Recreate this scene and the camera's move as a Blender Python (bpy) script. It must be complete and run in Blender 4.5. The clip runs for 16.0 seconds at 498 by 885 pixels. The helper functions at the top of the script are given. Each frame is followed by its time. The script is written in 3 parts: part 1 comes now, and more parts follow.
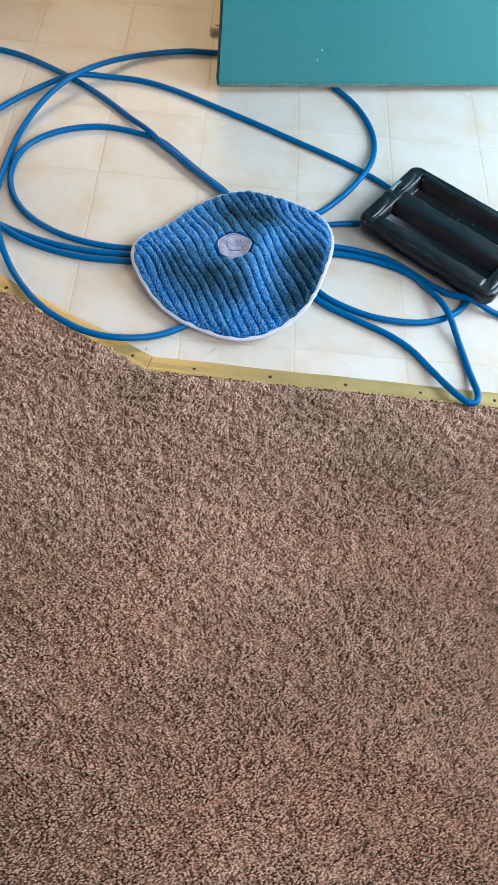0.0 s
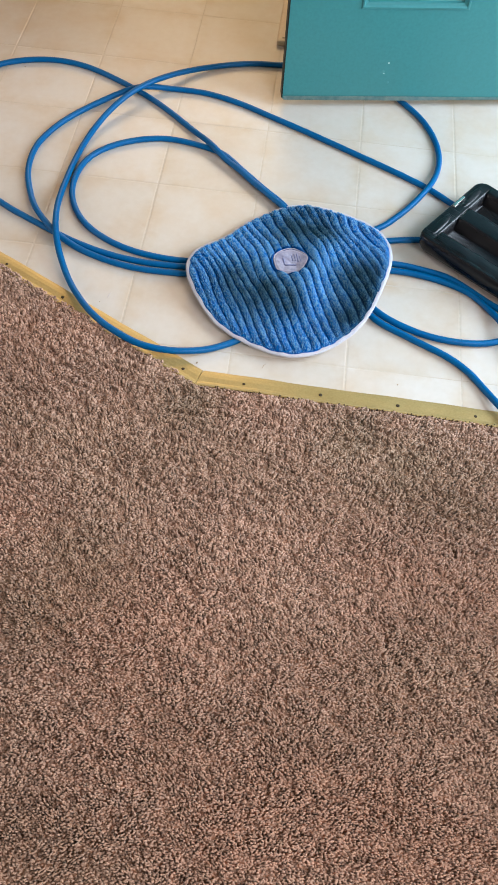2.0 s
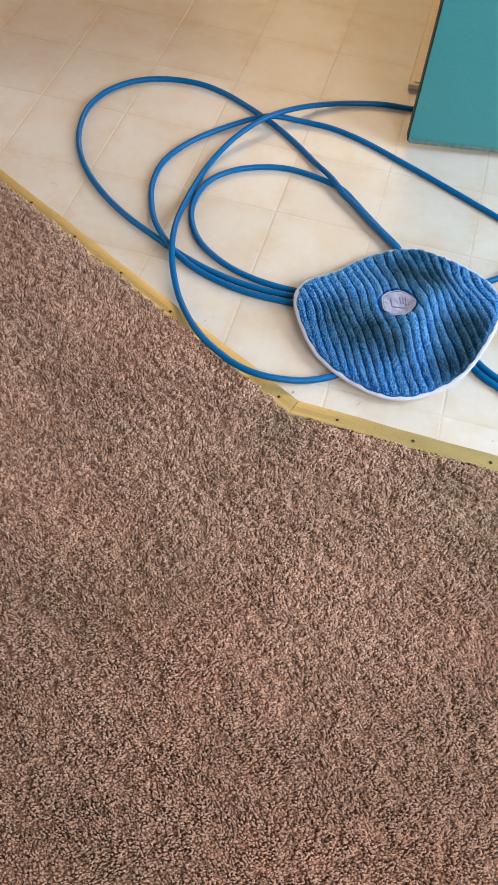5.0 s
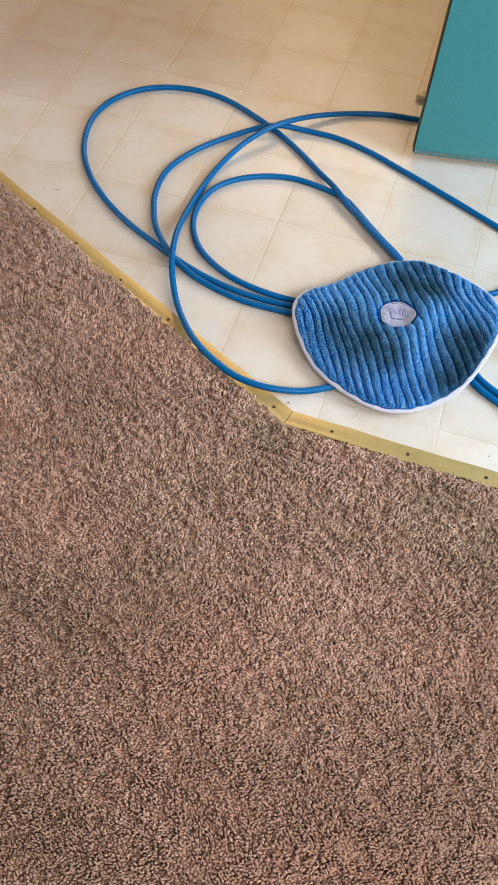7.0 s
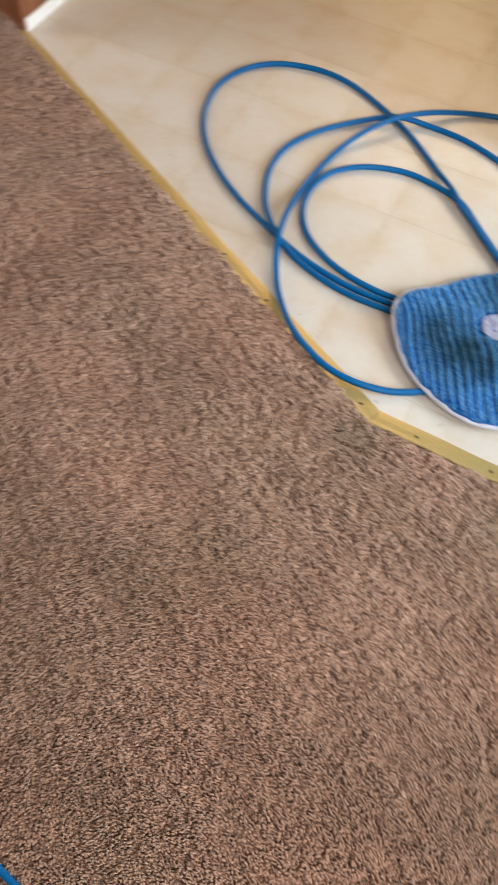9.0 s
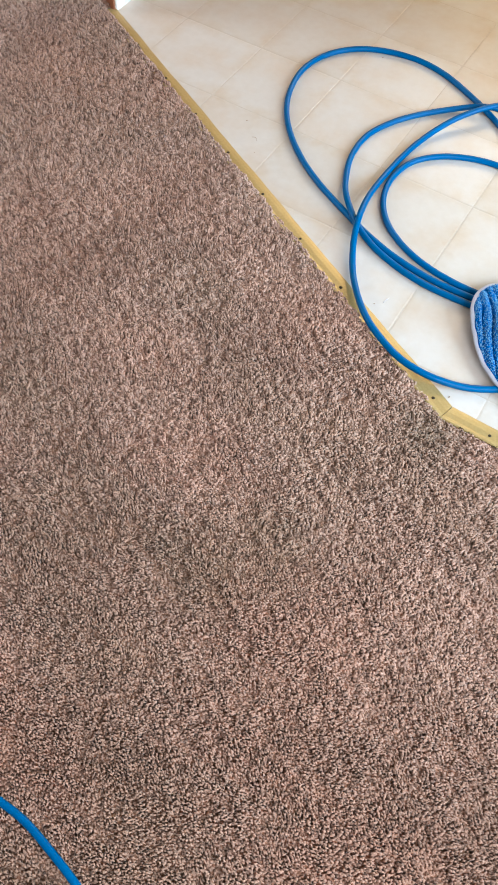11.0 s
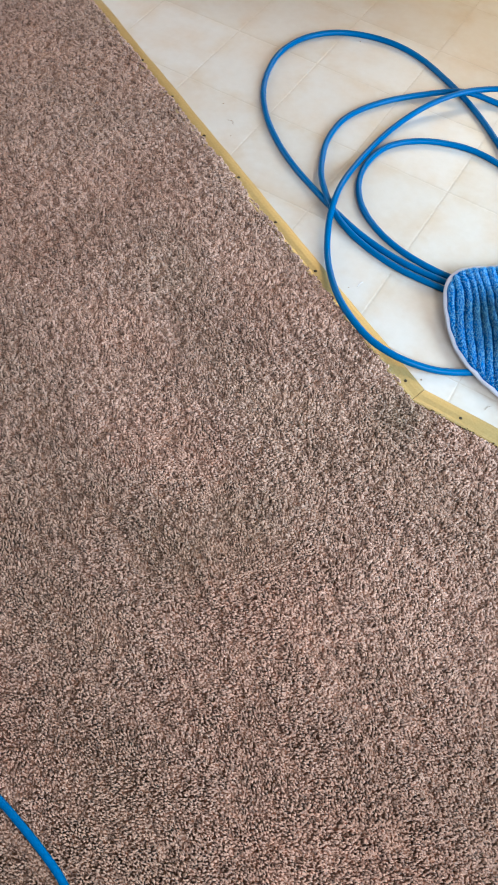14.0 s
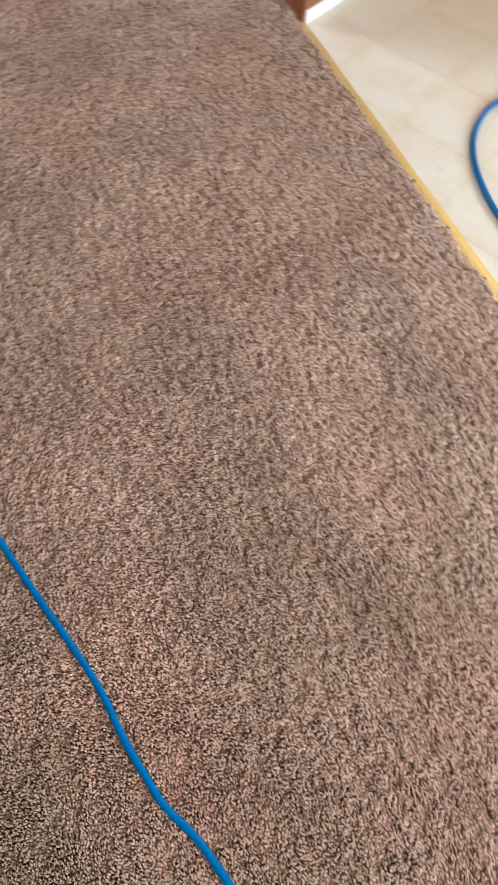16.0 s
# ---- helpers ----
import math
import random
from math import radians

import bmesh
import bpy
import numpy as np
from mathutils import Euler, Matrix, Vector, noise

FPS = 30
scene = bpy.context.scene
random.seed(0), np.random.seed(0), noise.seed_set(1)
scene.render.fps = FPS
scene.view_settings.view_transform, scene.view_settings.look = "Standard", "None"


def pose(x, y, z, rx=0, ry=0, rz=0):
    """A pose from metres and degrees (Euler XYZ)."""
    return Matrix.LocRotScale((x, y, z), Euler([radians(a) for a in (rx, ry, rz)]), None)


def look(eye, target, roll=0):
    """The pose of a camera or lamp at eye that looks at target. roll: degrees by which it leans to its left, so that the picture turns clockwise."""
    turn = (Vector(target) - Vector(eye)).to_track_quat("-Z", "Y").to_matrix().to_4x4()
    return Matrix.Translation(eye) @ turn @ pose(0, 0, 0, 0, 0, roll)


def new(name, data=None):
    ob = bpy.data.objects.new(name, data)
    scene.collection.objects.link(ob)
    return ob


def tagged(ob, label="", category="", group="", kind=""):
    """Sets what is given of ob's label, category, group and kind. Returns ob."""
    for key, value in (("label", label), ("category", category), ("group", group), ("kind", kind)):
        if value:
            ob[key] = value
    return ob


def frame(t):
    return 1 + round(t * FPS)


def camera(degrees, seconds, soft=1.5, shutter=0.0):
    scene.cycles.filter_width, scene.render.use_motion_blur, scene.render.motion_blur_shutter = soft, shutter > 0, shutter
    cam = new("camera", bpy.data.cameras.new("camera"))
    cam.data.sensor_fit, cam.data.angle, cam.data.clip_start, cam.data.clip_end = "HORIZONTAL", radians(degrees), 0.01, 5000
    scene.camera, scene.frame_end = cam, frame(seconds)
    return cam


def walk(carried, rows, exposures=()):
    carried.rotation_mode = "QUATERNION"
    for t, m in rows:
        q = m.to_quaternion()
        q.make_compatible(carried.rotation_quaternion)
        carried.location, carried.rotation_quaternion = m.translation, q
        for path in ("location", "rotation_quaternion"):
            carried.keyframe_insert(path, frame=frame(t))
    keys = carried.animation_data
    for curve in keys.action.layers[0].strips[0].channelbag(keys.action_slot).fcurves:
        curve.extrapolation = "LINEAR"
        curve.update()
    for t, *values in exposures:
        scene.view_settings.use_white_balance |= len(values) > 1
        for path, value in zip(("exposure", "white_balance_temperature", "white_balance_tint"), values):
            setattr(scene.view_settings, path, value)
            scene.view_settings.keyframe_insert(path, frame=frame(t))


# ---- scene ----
# ---- camera and walk ----
cam = camera(36.0, 16.0, soft=0.8, shutter=0.45)
PATH = [
    (0, (0.665, -1.236, 1.064), (0.770, -0.207, -0.655), 9.8),
    (0.5, (0.691, -1.222, 1.063), (0.775, -0.196, -0.657), 10.9),
    (1, (0.679, -1.217, 1.057), (0.672, -0.197, -0.664), 8.7),
    (1.5, (0.665, -1.213, 1.057), (0.601, -0.194, -0.664), 6.0),
    (2, (0.683, -1.211, 1.061), (0.633, -0.181, -0.658), 4.7),
    (2.5, (0.681, -1.215, 1.063), (0.653, -0.174, -0.643), 5.8),
    (3, (0.667, -1.219, 1.063), (0.612, -0.168, -0.640), 6.5),
    (3.5, (0.666, -1.225, 1.068), (0.593, -0.171, -0.629), 5.7),
    (4, (0.674, -1.218, 1.065), (0.589, -0.167, -0.638), 5.4),
    (4.5, (0.645, -1.213, 1.060), (0.496, -0.168, -0.642), 6.2),
    (4.7, (0.633, -1.213, 1.065), (0.441, -0.167, -0.626), 5.8),
    (6.8, (0.675, -1.192, 1.070), (0.421, -0.147, -0.611), 4.0),
    (7, (0.670, -1.193, 1.065), (0.409, -0.144, -0.617), 4.2),
    (7.5, (0.675, -1.191, 1.064), (0.417, -0.149, -0.622), 3.5),
    (8, (0.686, -1.194, 1.061), (0.443, -0.172, -0.639), 2.8),
    (8.5, (0.679, -1.189, 1.051), (0.427, -0.190, -0.662), 4.3),
    (9, (0.619, -1.202, 1.059), (0.253, -0.237, -0.655), 7.0),
    (9.2, (0.597, -1.204, 1.056), (0.141, -0.301, -0.674), 5.8),
    (11.3, (0.609, -1.216, 1.026), (0.124, -0.332, -0.685), 3.8),
    (11.5, (0.594, -1.226, 1.032), (0.100, -0.339, -0.686), 4.7),
    (12, (0.588, -1.228, 1.028), (0.071, -0.353, -0.692), 4.5),
    (12.5, (0.603, -1.225, 1.029), (0.093, -0.354, -0.695), 3.3),
    (13, (0.611, -1.226, 1.026), (0.129, -0.347, -0.704), 3.1),
    (13.5, (0.637, -1.216, 1.020), (0.209, -0.338, -0.709), 3.9),
    (14, (0.632, -1.212, 1.030), (0.189, -0.326, -0.705), 5.7),
    (14.5, (0.639, -1.211, 1.027), (0.095, -0.365, -0.708), 4.6),
    (15, (0.589, -1.231, 1.012), (-0.037, -0.455, -0.729), 1.5),
    (15.5, (0.491, -1.261, 1.030), (-0.071, -0.439, -0.707), 0.5),
    (15.6, (0.479, -1.265, 1.040), (-0.076, -0.448, -0.701), 0.3),
    (16, (0.394, -1.333, 1.002), (-0.154, -0.453, -0.709), 9.3),
]
EXPOSURES = [(0.0, -0.02, 5800, 8), (1.0, 0.04, 6030, 11), (2.5, 0.0, 6210, 12), (3.5, 0.02, 6210, 12), (8.5, 0.06, 6330, 12), (9.0, 0.04, 6400, 11), (9.3, 0.06, 6250, 11),
             (11.3, 0.40, 5520, 7), (12.5, 0.38, 5500, 7), (13.5, 0.27, 5270, 6), (14.5, 0.38, 5450, 5), (15.5, 0.46, 5640, 5), (16.0, 0.55, 5750, 5)]
walk(cam, [(t, look(eye, target, roll)) for t, eye, target, roll in PATH], EXPOSURES)

# ---- light ----
ROOM_W, ROOM_E, ROOM_S, ROOM_N, ROOM_H = -2.6, 1.53, -3.2, 2.4, 2.42
DOOR_S, DOOR_N, DOOR_H = -0.49, 0.45, 2.07          # doorway in the east wall
FILL_S, FILL_N, FILL_LO, FILL_HI = -1.98, -0.82, 0.62, 1.82  # opening added in the east wall for an unseen fill lamp

world = bpy.data.worlds.new("sky")
scene.world = world
world.use_nodes = True
wn, wl = world.node_tree.nodes, world.node_tree.links
sky = wn.new("ShaderNodeTexSky")
sky.sky_type, sky.sun_disc = "NISHITA", False
sky.sun_elevation, sky.sun_rotation = radians(38), radians(250)
wl.new(sky.outputs["Color"], wn["Background"].inputs["Color"])
wn["Background"].inputs["Strength"].default_value = 0.10


def area_lamp(name, eye, target, width, height, watts, colour):
    data = bpy.data.lights.new(name, "AREA")
    data.shape, data.size, data.size_y = "RECTANGLE", width, height
    data.energy, data.color = watts, colour
    lamp = new(name, data)
    lamp.matrix_world = look(eye, target)
    return lamp


area_lamp("doorway_daylight", (ROOM_E + 0.55, (DOOR_S + DOOR_N) / 2, 0.82), (0.2, (DOOR_S + DOOR_N) / 2 - 0.1, 0.25), 0.95, 1.05, 48, (0.79, 0.92, 1.0))
# fill lamp added in the east opening to light the carpet
area_lamp("east_fill_light", (ROOM_E + 0.10, (FILL_S + FILL_N) / 2, (FILL_LO + FILL_HI) / 2), (-0.9, -1.0, 0.2), 1.1, 1.15, 42, (1.0, 0.95, 0.90))

# warm fill lamp added to the north, its source unseen
area_lamp("kitchen_fill_light", (0.1, ROOM_N + 0.08, 1.5), (0.1, 0.4, 0.2), 1.1, 0.9, 35, (1.0, 0.68, 0.33))
# unseen fill lamp added to brighten the western carpet
area_lamp("west_fill_light", (ROOM_W - 0.08, -0.9, 1.45), (-0.6, -0.7, 0.1), 1.1, 1.1, 30, (1.0, 0.93, 0.86))


# ---- materials ----
def shader(name, rough=0.5, metal=0.0, spec=0.5):
    m = bpy.data.materials.new(name)
    m.use_nodes = True
    b = m.node_tree.nodes["Principled BSDF"]
    b.inputs["Roughness"].default_value = rough
    b.inputs["Metallic"].default_value = metal
    b.inputs["Specular IOR Level"].default_value = spec
    return m, m.node_tree.nodes, m.node_tree.links, b


def coords(n, l, kind="Object", scale=(1, 1, 1)):
    tc, mp = n.new("ShaderNodeTexCoord"), n.new("ShaderNodeMapping")
    if kind == "World":
        g = n.new("ShaderNodeNewGeometry")
        l.new(g.outputs["Position"], mp.inputs["Vector"])
    else:
        l.new(tc.outputs[kind], mp.inputs["Vector"])
    mp.inputs["Scale"].default_value = scale
    return mp.outputs["Vector"]


def noise_fac(n, l, vec, scale, detail=4.0, rough=0.55):
    t = n.new("ShaderNodeTexNoise")
    t.inputs["Scale"].default_value, t.inputs["Detail"].default_value, t.inputs["Roughness"].default_value = scale, detail, rough
    l.new(vec, t.inputs["Vector"])
    return t.outputs["Fac"]


def ramp(n, l, fac, stops):
    r = n.new("ShaderNodeValToRGB")
    e = r.color_ramp.elements
    while len(e) < len(stops):
        e.new(0.5)
    for k, (p, c) in enumerate(stops):
        e[k].position, e[k].color = p, (*c, 1)
    l.new(fac, r.inputs["Fac"])
    return r.outputs["Color"]


def mix(n, l, fac, a, b, kind="MIX"):
    x = n.new("ShaderNodeMix")
    x.data_type, x.blend_type = "RGBA", kind
    for socket, value in ((0, fac), (6, a), (7, b)):
        if isinstance(value, (int, float)):
            x.inputs[socket].default_value = value
        elif isinstance(value, tuple):
            x.inputs[socket].default_value = (*value, 1)
        else:
            l.new(value, x.inputs[socket])
    return x.outputs[2]


def bump(n, l, b, height, strength, distance=0.002):
    x = n.new("ShaderNodeBump")
    x.inputs["Strength"].default_value, x.inputs["Distance"].default_value = strength, distance
    l.new(height, x.inputs["Height"])
    l.new(x.outputs["Normal"], b.inputs["Normal"])


def two_scale(name, dark, light, rough, metal=0.0, fine=120.0, coarse=6.0, relief=0.15, depth=0.001, spec=0.5, kind="World", stretch=(1, 1, 1), rough_var=0.08):
    """A surface with a coarse and a fine variation of its colour, a fine relief and uneven gloss."""
    m, n, l, b = shader(name, rough, metal, spec)
    v = coords(n, l, kind, stretch)
    big, small = noise_fac(n, l, v, coarse), noise_fac(n, l, v, fine, 3)
    c = ramp(n, l, big, [(0.3, dark), (0.7, light)])
    c2 = ramp(n, l, small, [(0.3, tuple(0.86 * k for k in dark)), (0.7, tuple(min(1, 1.06 * k) for k in light))])
    l.new(mix(n, l, 0.4, c, c2), b.inputs["Base Color"])
    r = n.new("ShaderNodeMapRange")
    r.inputs["To Min"].default_value, r.inputs["To Max"].default_value = max(0.02, rough - rough_var), min(1, rough + rough_var)
    l.new(big, r.inputs["Value"])
    l.new(r.outputs["Result"], b.inputs["Roughness"])
    bump(n, l, b, small, relief, depth)
    return m


def patches(n, l, v, spots, scale):
    """Uneven patches round a few places (x, y, reach): 1 where strongest."""
    rough = noise_fac(n, l, v, scale, 4, 0.6)
    total = None
    for x, y, reach in spots:
        d, k, r = n.new("ShaderNodeVectorMath"), n.new("ShaderNodeVectorMath"), n.new("ShaderNodeMapRange")
        d.operation, k.operation = "DISTANCE", "MULTIPLY"
        l.new(v, k.inputs[0])
        k.inputs[1].default_value, d.inputs[1].default_value = (1, 1, 0), (x, y, 0)
        l.new(k.outputs["Vector"], d.inputs[0])
        r.inputs["From Min"].default_value, r.inputs["From Max"].default_value = 1.5 * reach, 0.4 * reach
        l.new(d.outputs["Value"], r.inputs["Value"])
        if total is None:
            total = r.outputs["Result"]
        else:
            top = n.new("ShaderNodeMath")
            top.operation = "MAXIMUM"
            l.new(total, top.inputs[0]), l.new(r.outputs["Result"], top.inputs[1])
            total = top.outputs["Value"]
    broken = n.new("ShaderNodeMath")
    broken.operation = "MULTIPLY"
    l.new(total, broken.inputs[0])
    l.new(ramp(n, l, rough, [(0.32, (0.45, 0.45, 0.45)), (0.52, (1.0, 1.0, 1.0))]), broken.inputs[1])
    return broken.outputs["Value"]


# damp stains on the pad; the last three darken its right side
DAMP_AND_DARK = ((0.008, 0.112, 0.060), (0.044, 0.095, 0.040), (-0.085, -0.052, 0.055), (-0.045, -0.072, 0.055), (-0.010, -0.085, 0.035), (0.128, -0.020, 0.050), (0.140, -0.070, 0.055), (0.115, -0.105, 0.040))
# soiled carpet spots; the five near y -1.3 darken it south of the hose
SOILED_AND_DARK = ((0.915, -0.595, 0.075), (0.994, -0.617, 0.06), (0.549, -0.514, 0.05), (0.37, -0.872, 0.08), (0.437, -0.819, 0.07), (0.02, -1.33, 0.11), (-0.20, -1.26, 0.11), (0.22, -1.39, 0.11), (0.42, -1.42, 0.11), (-0.45, -1.19, 0.11), (0.82, -0.54, 0.07))


def carpet_material(islands):
    m, n, l, b = shader("carpet_pile" if islands else "carpet_ground", 0.75, 0, 0.22)
    v = coords(n, l, "World")
    swath = noise_fac(n, l, v, 3.2, 3)
    patch = noise_fac(n, l, v, 17.0, 3)
    base = ramp(n, l, swath, [(0.36, (0.325, 0.202, 0.142)), (0.64, (0.462, 0.303, 0.224))])
    base = mix(n, l, 0.35, base, ramp(n, l, patch, [(0.3, (0.335, 0.208, 0.147)), (0.7, (0.440, 0.290, 0.215))]))
    soil = noise_fac(n, l, coords(n, l, "World", (1, 1.6, 1)), 2.6, 1)
    base = mix(n, l, 1.0, base, ramp(n, l, soil, [(0.36, (1.03, 0.985, 0.965)), (0.50, (1.0, 1.0, 1.0)), (0.64, (0.955, 0.975, 0.955))]), "MULTIPLY")
    base = mix(n, l, patches(n, l, v, SOILED_AND_DARK, 9.0), base, mix(n, l, 1.0, base, (0.73, 0.76, 0.71), "MULTIPLY"))
    if islands:
        g = n.new("ShaderNodeNewGeometry")
        tone = ramp(n, l, g.outputs["Random Per Island"], [(0.0, (0.38, 0.33, 0.30)), (0.42, (1.0, 1.0, 1.0)), (1.0, (1.17, 1.17, 1.17))])
        base = mix(n, l, 0.9, base, tone, "MULTIPLY")
    else:
        base = mix(n, l, 1.0, base, ramp(n, l, noise_fac(n, l, v, 210, 2), [(0.35, (0.60, 0.48, 0.40)), (0.65, (0.90, 0.78, 0.69))]), "MULTIPLY")
        bump(n, l, b, noise_fac(n, l, v, 210, 2), 0.9, 0.006)
    l.new(base, b.inputs["Base Color"])
    b.inputs["Sheen Weight"].default_value = 0.12
    b.inputs["Sheen Roughness"].default_value = 0.6
    return m


def vinyl_material():
    m, n, l, b = shader("cream_vinyl", 0.42, 0, 0.45)
    v = coords(n, l, "World")
    info = n.new("ShaderNodeObjectInfo")
    cloud, fine = noise_fac(n, l, v, 9.0, 5), noise_fac(n, l, v, 60.0, 4)
    c = ramp(n, l, cloud, [(0.30, (0.545, 0.450, 0.355)), (0.55, (0.575, 0.533, 0.482)), (0.75, (0.590, 0.562, 0.522))])
    c = mix(n, l, 0.3, c, ramp(n, l, fine, [(0.3, (0.510, 0.458, 0.395)), (0.7, (0.595, 0.560, 0.515))]))
    # printed tan shading that wanders in from the edges of each square
    wide = n.new("ShaderNodeSeparateXYZ")
    l.new(coords(n, l), wide.inputs["Vector"])
    near = []
    for axis in ("X", "Y"):
        x = n.new("ShaderNodeMath")
        x.operation = "ABSOLUTE"
        l.new(wide.outputs[axis], x.inputs[0])
        near.append(x.outputs["Value"])
    top = n.new("ShaderNodeMath")
    top.operation = "MAXIMUM"
    l.new(near[0], top.inputs[0]), l.new(near[1], top.inputs[1])
    rim = n.new("ShaderNodeMapRange")
    rim.inputs["From Min"].default_value, rim.inputs["From Max"].default_value = 0.070, 0.102
    l.new(top.outputs["Value"], rim.inputs["Value"])
    veil = n.new("ShaderNodeMath")
    veil.operation = "MULTIPLY"
    l.new(rim.outputs["Result"], veil.inputs[0])
    l.new(ramp(n, l, noise_fac(n, l, v, 13.0, 4, 0.65), [(0.38, (0.0, 0.0, 0.0)), (0.66, (0.85, 0.85, 0.85))]), veil.inputs[1])
    c = mix(n, l, veil.outputs["Value"], c, mix(n, l, 1.0, c, (0.90, 0.80, 0.66), "MULTIPLY"))
    tone = ramp(n, l, info.outputs["Random"], [(0.0, (0.93, 0.92, 0.90)), (1.0, (1, 1, 1))])
    l.new(mix(n, l, 1.0, c, tone, "MULTIPLY"), b.inputs["Base Color"])
    r = n.new("ShaderNodeMapRange")
    r.inputs["To Min"].default_value, r.inputs["To Max"].default_value = 0.34, 0.55
    l.new(fine, r.inputs["Value"])
    l.new(r.outputs["Result"], b.inputs["Roughness"])
    bump(n, l, b, noise_fac(n, l, v, 45.0, 3), 0.12, 0.002)
    return m


def terry_material():
    m, n, l, b = shader("navy_terry_ground", 0.95, 0, 0.15)
    weave = noise_fac(n, l, coords(n, l, "World"), 380, 1)
    dry = ramp(n, l, weave, [(0.3, (0.001, 0.045, 0.190)), (0.7, (0.003, 0.095, 0.360))])
    l.new(mix(n, l, patches(n, l, coords(n, l), DAMP_AND_DARK, 16.0), dry, (0.003, 0.026, 0.075)), b.inputs["Base Color"])
    bump(n, l, b, weave, 0.8, 0.003)
    return m


def loop_material():
    m, n, l, b = shader("microfibre_loops", 0.85, 0, 0.2)
    g = n.new("ShaderNodeNewGeometry")
    dark_spot = patches(n, l, coords(n, l), DAMP_AND_DARK, 16.0)
    deep = mix(n, l, dark_spot, (0.002, 0.180, 0.560), (0.002, 0.040, 0.090))
    pale = mix(n, l, dark_spot, (0.205, 0.450, 0.650), (0.050, 0.125, 0.170))
    pick = ramp(n, l, g.outputs["Random Per Island"], [(0.46, (0, 0, 0)), (0.54, (1, 1, 1))])
    l.new(mix(n, l, pick, deep, pale), b.inputs["Base Color"])
    return m


def wood_material():
    m, n, l, b = shader("red_brown_wood", 0.38)
    v = coords(n, l, "World", (14, 14, 1.2))
    g = noise_fac(n, l, v, 4.0, 6, 0.65)
    l.new(ramp(n, l, g, [(0.3, (0.130, 0.042, 0.018)), (0.6, (0.260, 0.095, 0.040)), (0.8, (0.330, 0.130, 0.055))]), b.inputs["Base Color"])
    bump(n, l, b, g, 0.15, 0.001)
    return m


PILE, CARPET_GROUND, VINYL, TERRY, WOOD = carpet_material(True), carpet_material(False), vinyl_material(), terry_material(), wood_material()
LOOPS = loop_material()
JOINT = two_scale("vinyl_joint", (0.46, 0.395, 0.315), (0.55, 0.49, 0.41), 0.6)
BRASS = two_scale("brass_anodised", (0.36, 0.255, 0.092), (0.46, 0.338, 0.138), 0.45, 0.35, 300, 12, 0.06, 0.0005)
NAIL = two_scale("tarnished_nail", (0.030, 0.022, 0.012), (0.055, 0.040, 0.020), 0.55, 0.6, 500, 80)
HOSE = two_scale("blue_hose_rubber", (0.000, 0.080, 0.235), (0.000, 0.108, 0.300), 0.38, 0, 260, 9, 0.08, 0.0005, spec=0.16)
TEAL = two_scale("teal_door_paint", (0.030, 0.188, 0.200), (0.038, 0.208, 0.216), 0.40, 0, 170, 3, 0.07, 0.0006)
TEAL_WORN = two_scale("worn_teal_paint", (0.075, 0.215, 0.225), (0.30, 0.39, 0.365), 0.5, 0, 90, 22, 0.3, 0.001)
TEAL_RUBBED = two_scale("rubbed_teal_paint", (0.044, 0.212, 0.220), (0.072, 0.244, 0.248), 0.45, 0, 400, 120, 0.1, 0.0006)
DARK_EDGE = two_scale("dark_door_edge", (0.020, 0.024, 0.018), (0.045, 0.045, 0.032), 0.6, 0, 200, 25)
BLACK = two_scale("black_moulded_plastic", (0.0012, 0.0014, 0.0020), (0.0080, 0.0090, 0.0120), 0.27, 0, 70, 9, 0.40, 0.0016, spec=0.36, kind="Object", rough_var=0.26, stretch=(0.16, 2.4, 1))
CHROME = two_scale("bright_metal_clip", (0.70, 0.70, 0.68), (0.85, 0.85, 0.83), 0.16, 1.0, 300, 30, 0.05)
HEM = two_scale("white_binding_tape", (0.38, 0.38, 0.44), (0.52, 0.52, 0.57), 0.85, 0, 520, 40, 0.5, 0.001)
PATCH = two_scale("pale_label_cloth", (0.22, 0.23, 0.36), (0.40, 0.40, 0.51), 0.6, 0, 260, 45, 0.45, 0.002)
PRINT = two_scale("blue_grey_print", (0.085, 0.110, 0.250), (0.180, 0.200, 0.340), 0.6, 0, 300, 60)
WHITE = two_scale("white_trim_paint", (0.76, 0.76, 0.74), (0.84, 0.84, 0.82), 0.4, 0, 120, 5)
WALL = two_scale("tan_wall_paint", (0.27, 0.22, 0.17), (0.32, 0.26, 0.20), 0.8, 0, 150, 3, 0.2)
CEILING = two_scale("toned_ceiling_paint", (0.50, 0.485, 0.46), (0.56, 0.545, 0.52), 0.9, 0, 90, 3, 0.3)
BEIGE = two_scale("beige_board", (0.56, 0.44, 0.30), (0.64, 0.52, 0.37), 0.5, 0, 140, 10)
# frayed yarn, darkened to draw the shade under the strip's lip
FRAYED = two_scale("dark_gap_yarn", (0.035, 0.024, 0.016), (0.090, 0.060, 0.040), 0.95, 0, 600, 50, spec=0.1)
CRUMB = two_scale("brown_crumb", (0.26, 0.18, 0.11), (0.40, 0.30, 0.20), 0.9, 0, 900, 200)
CHIP = two_scale("white_paint_chip", (0.70, 0.75, 0.74), (0.82, 0.86, 0.85), 0.5)
CONCRETE = two_scale("grey_concrete", (0.30, 0.30, 0.29), (0.42, 0.41, 0.39), 0.9, 0, 60, 3, 0.4, 0.004)


# ---- building helpers ----
def thing(name, label, category, m=None, group="", kind=""):
    ob = new(name)
    if m is not None:
        ob.matrix_world = m
    return tagged(ob, label, category, group, kind)


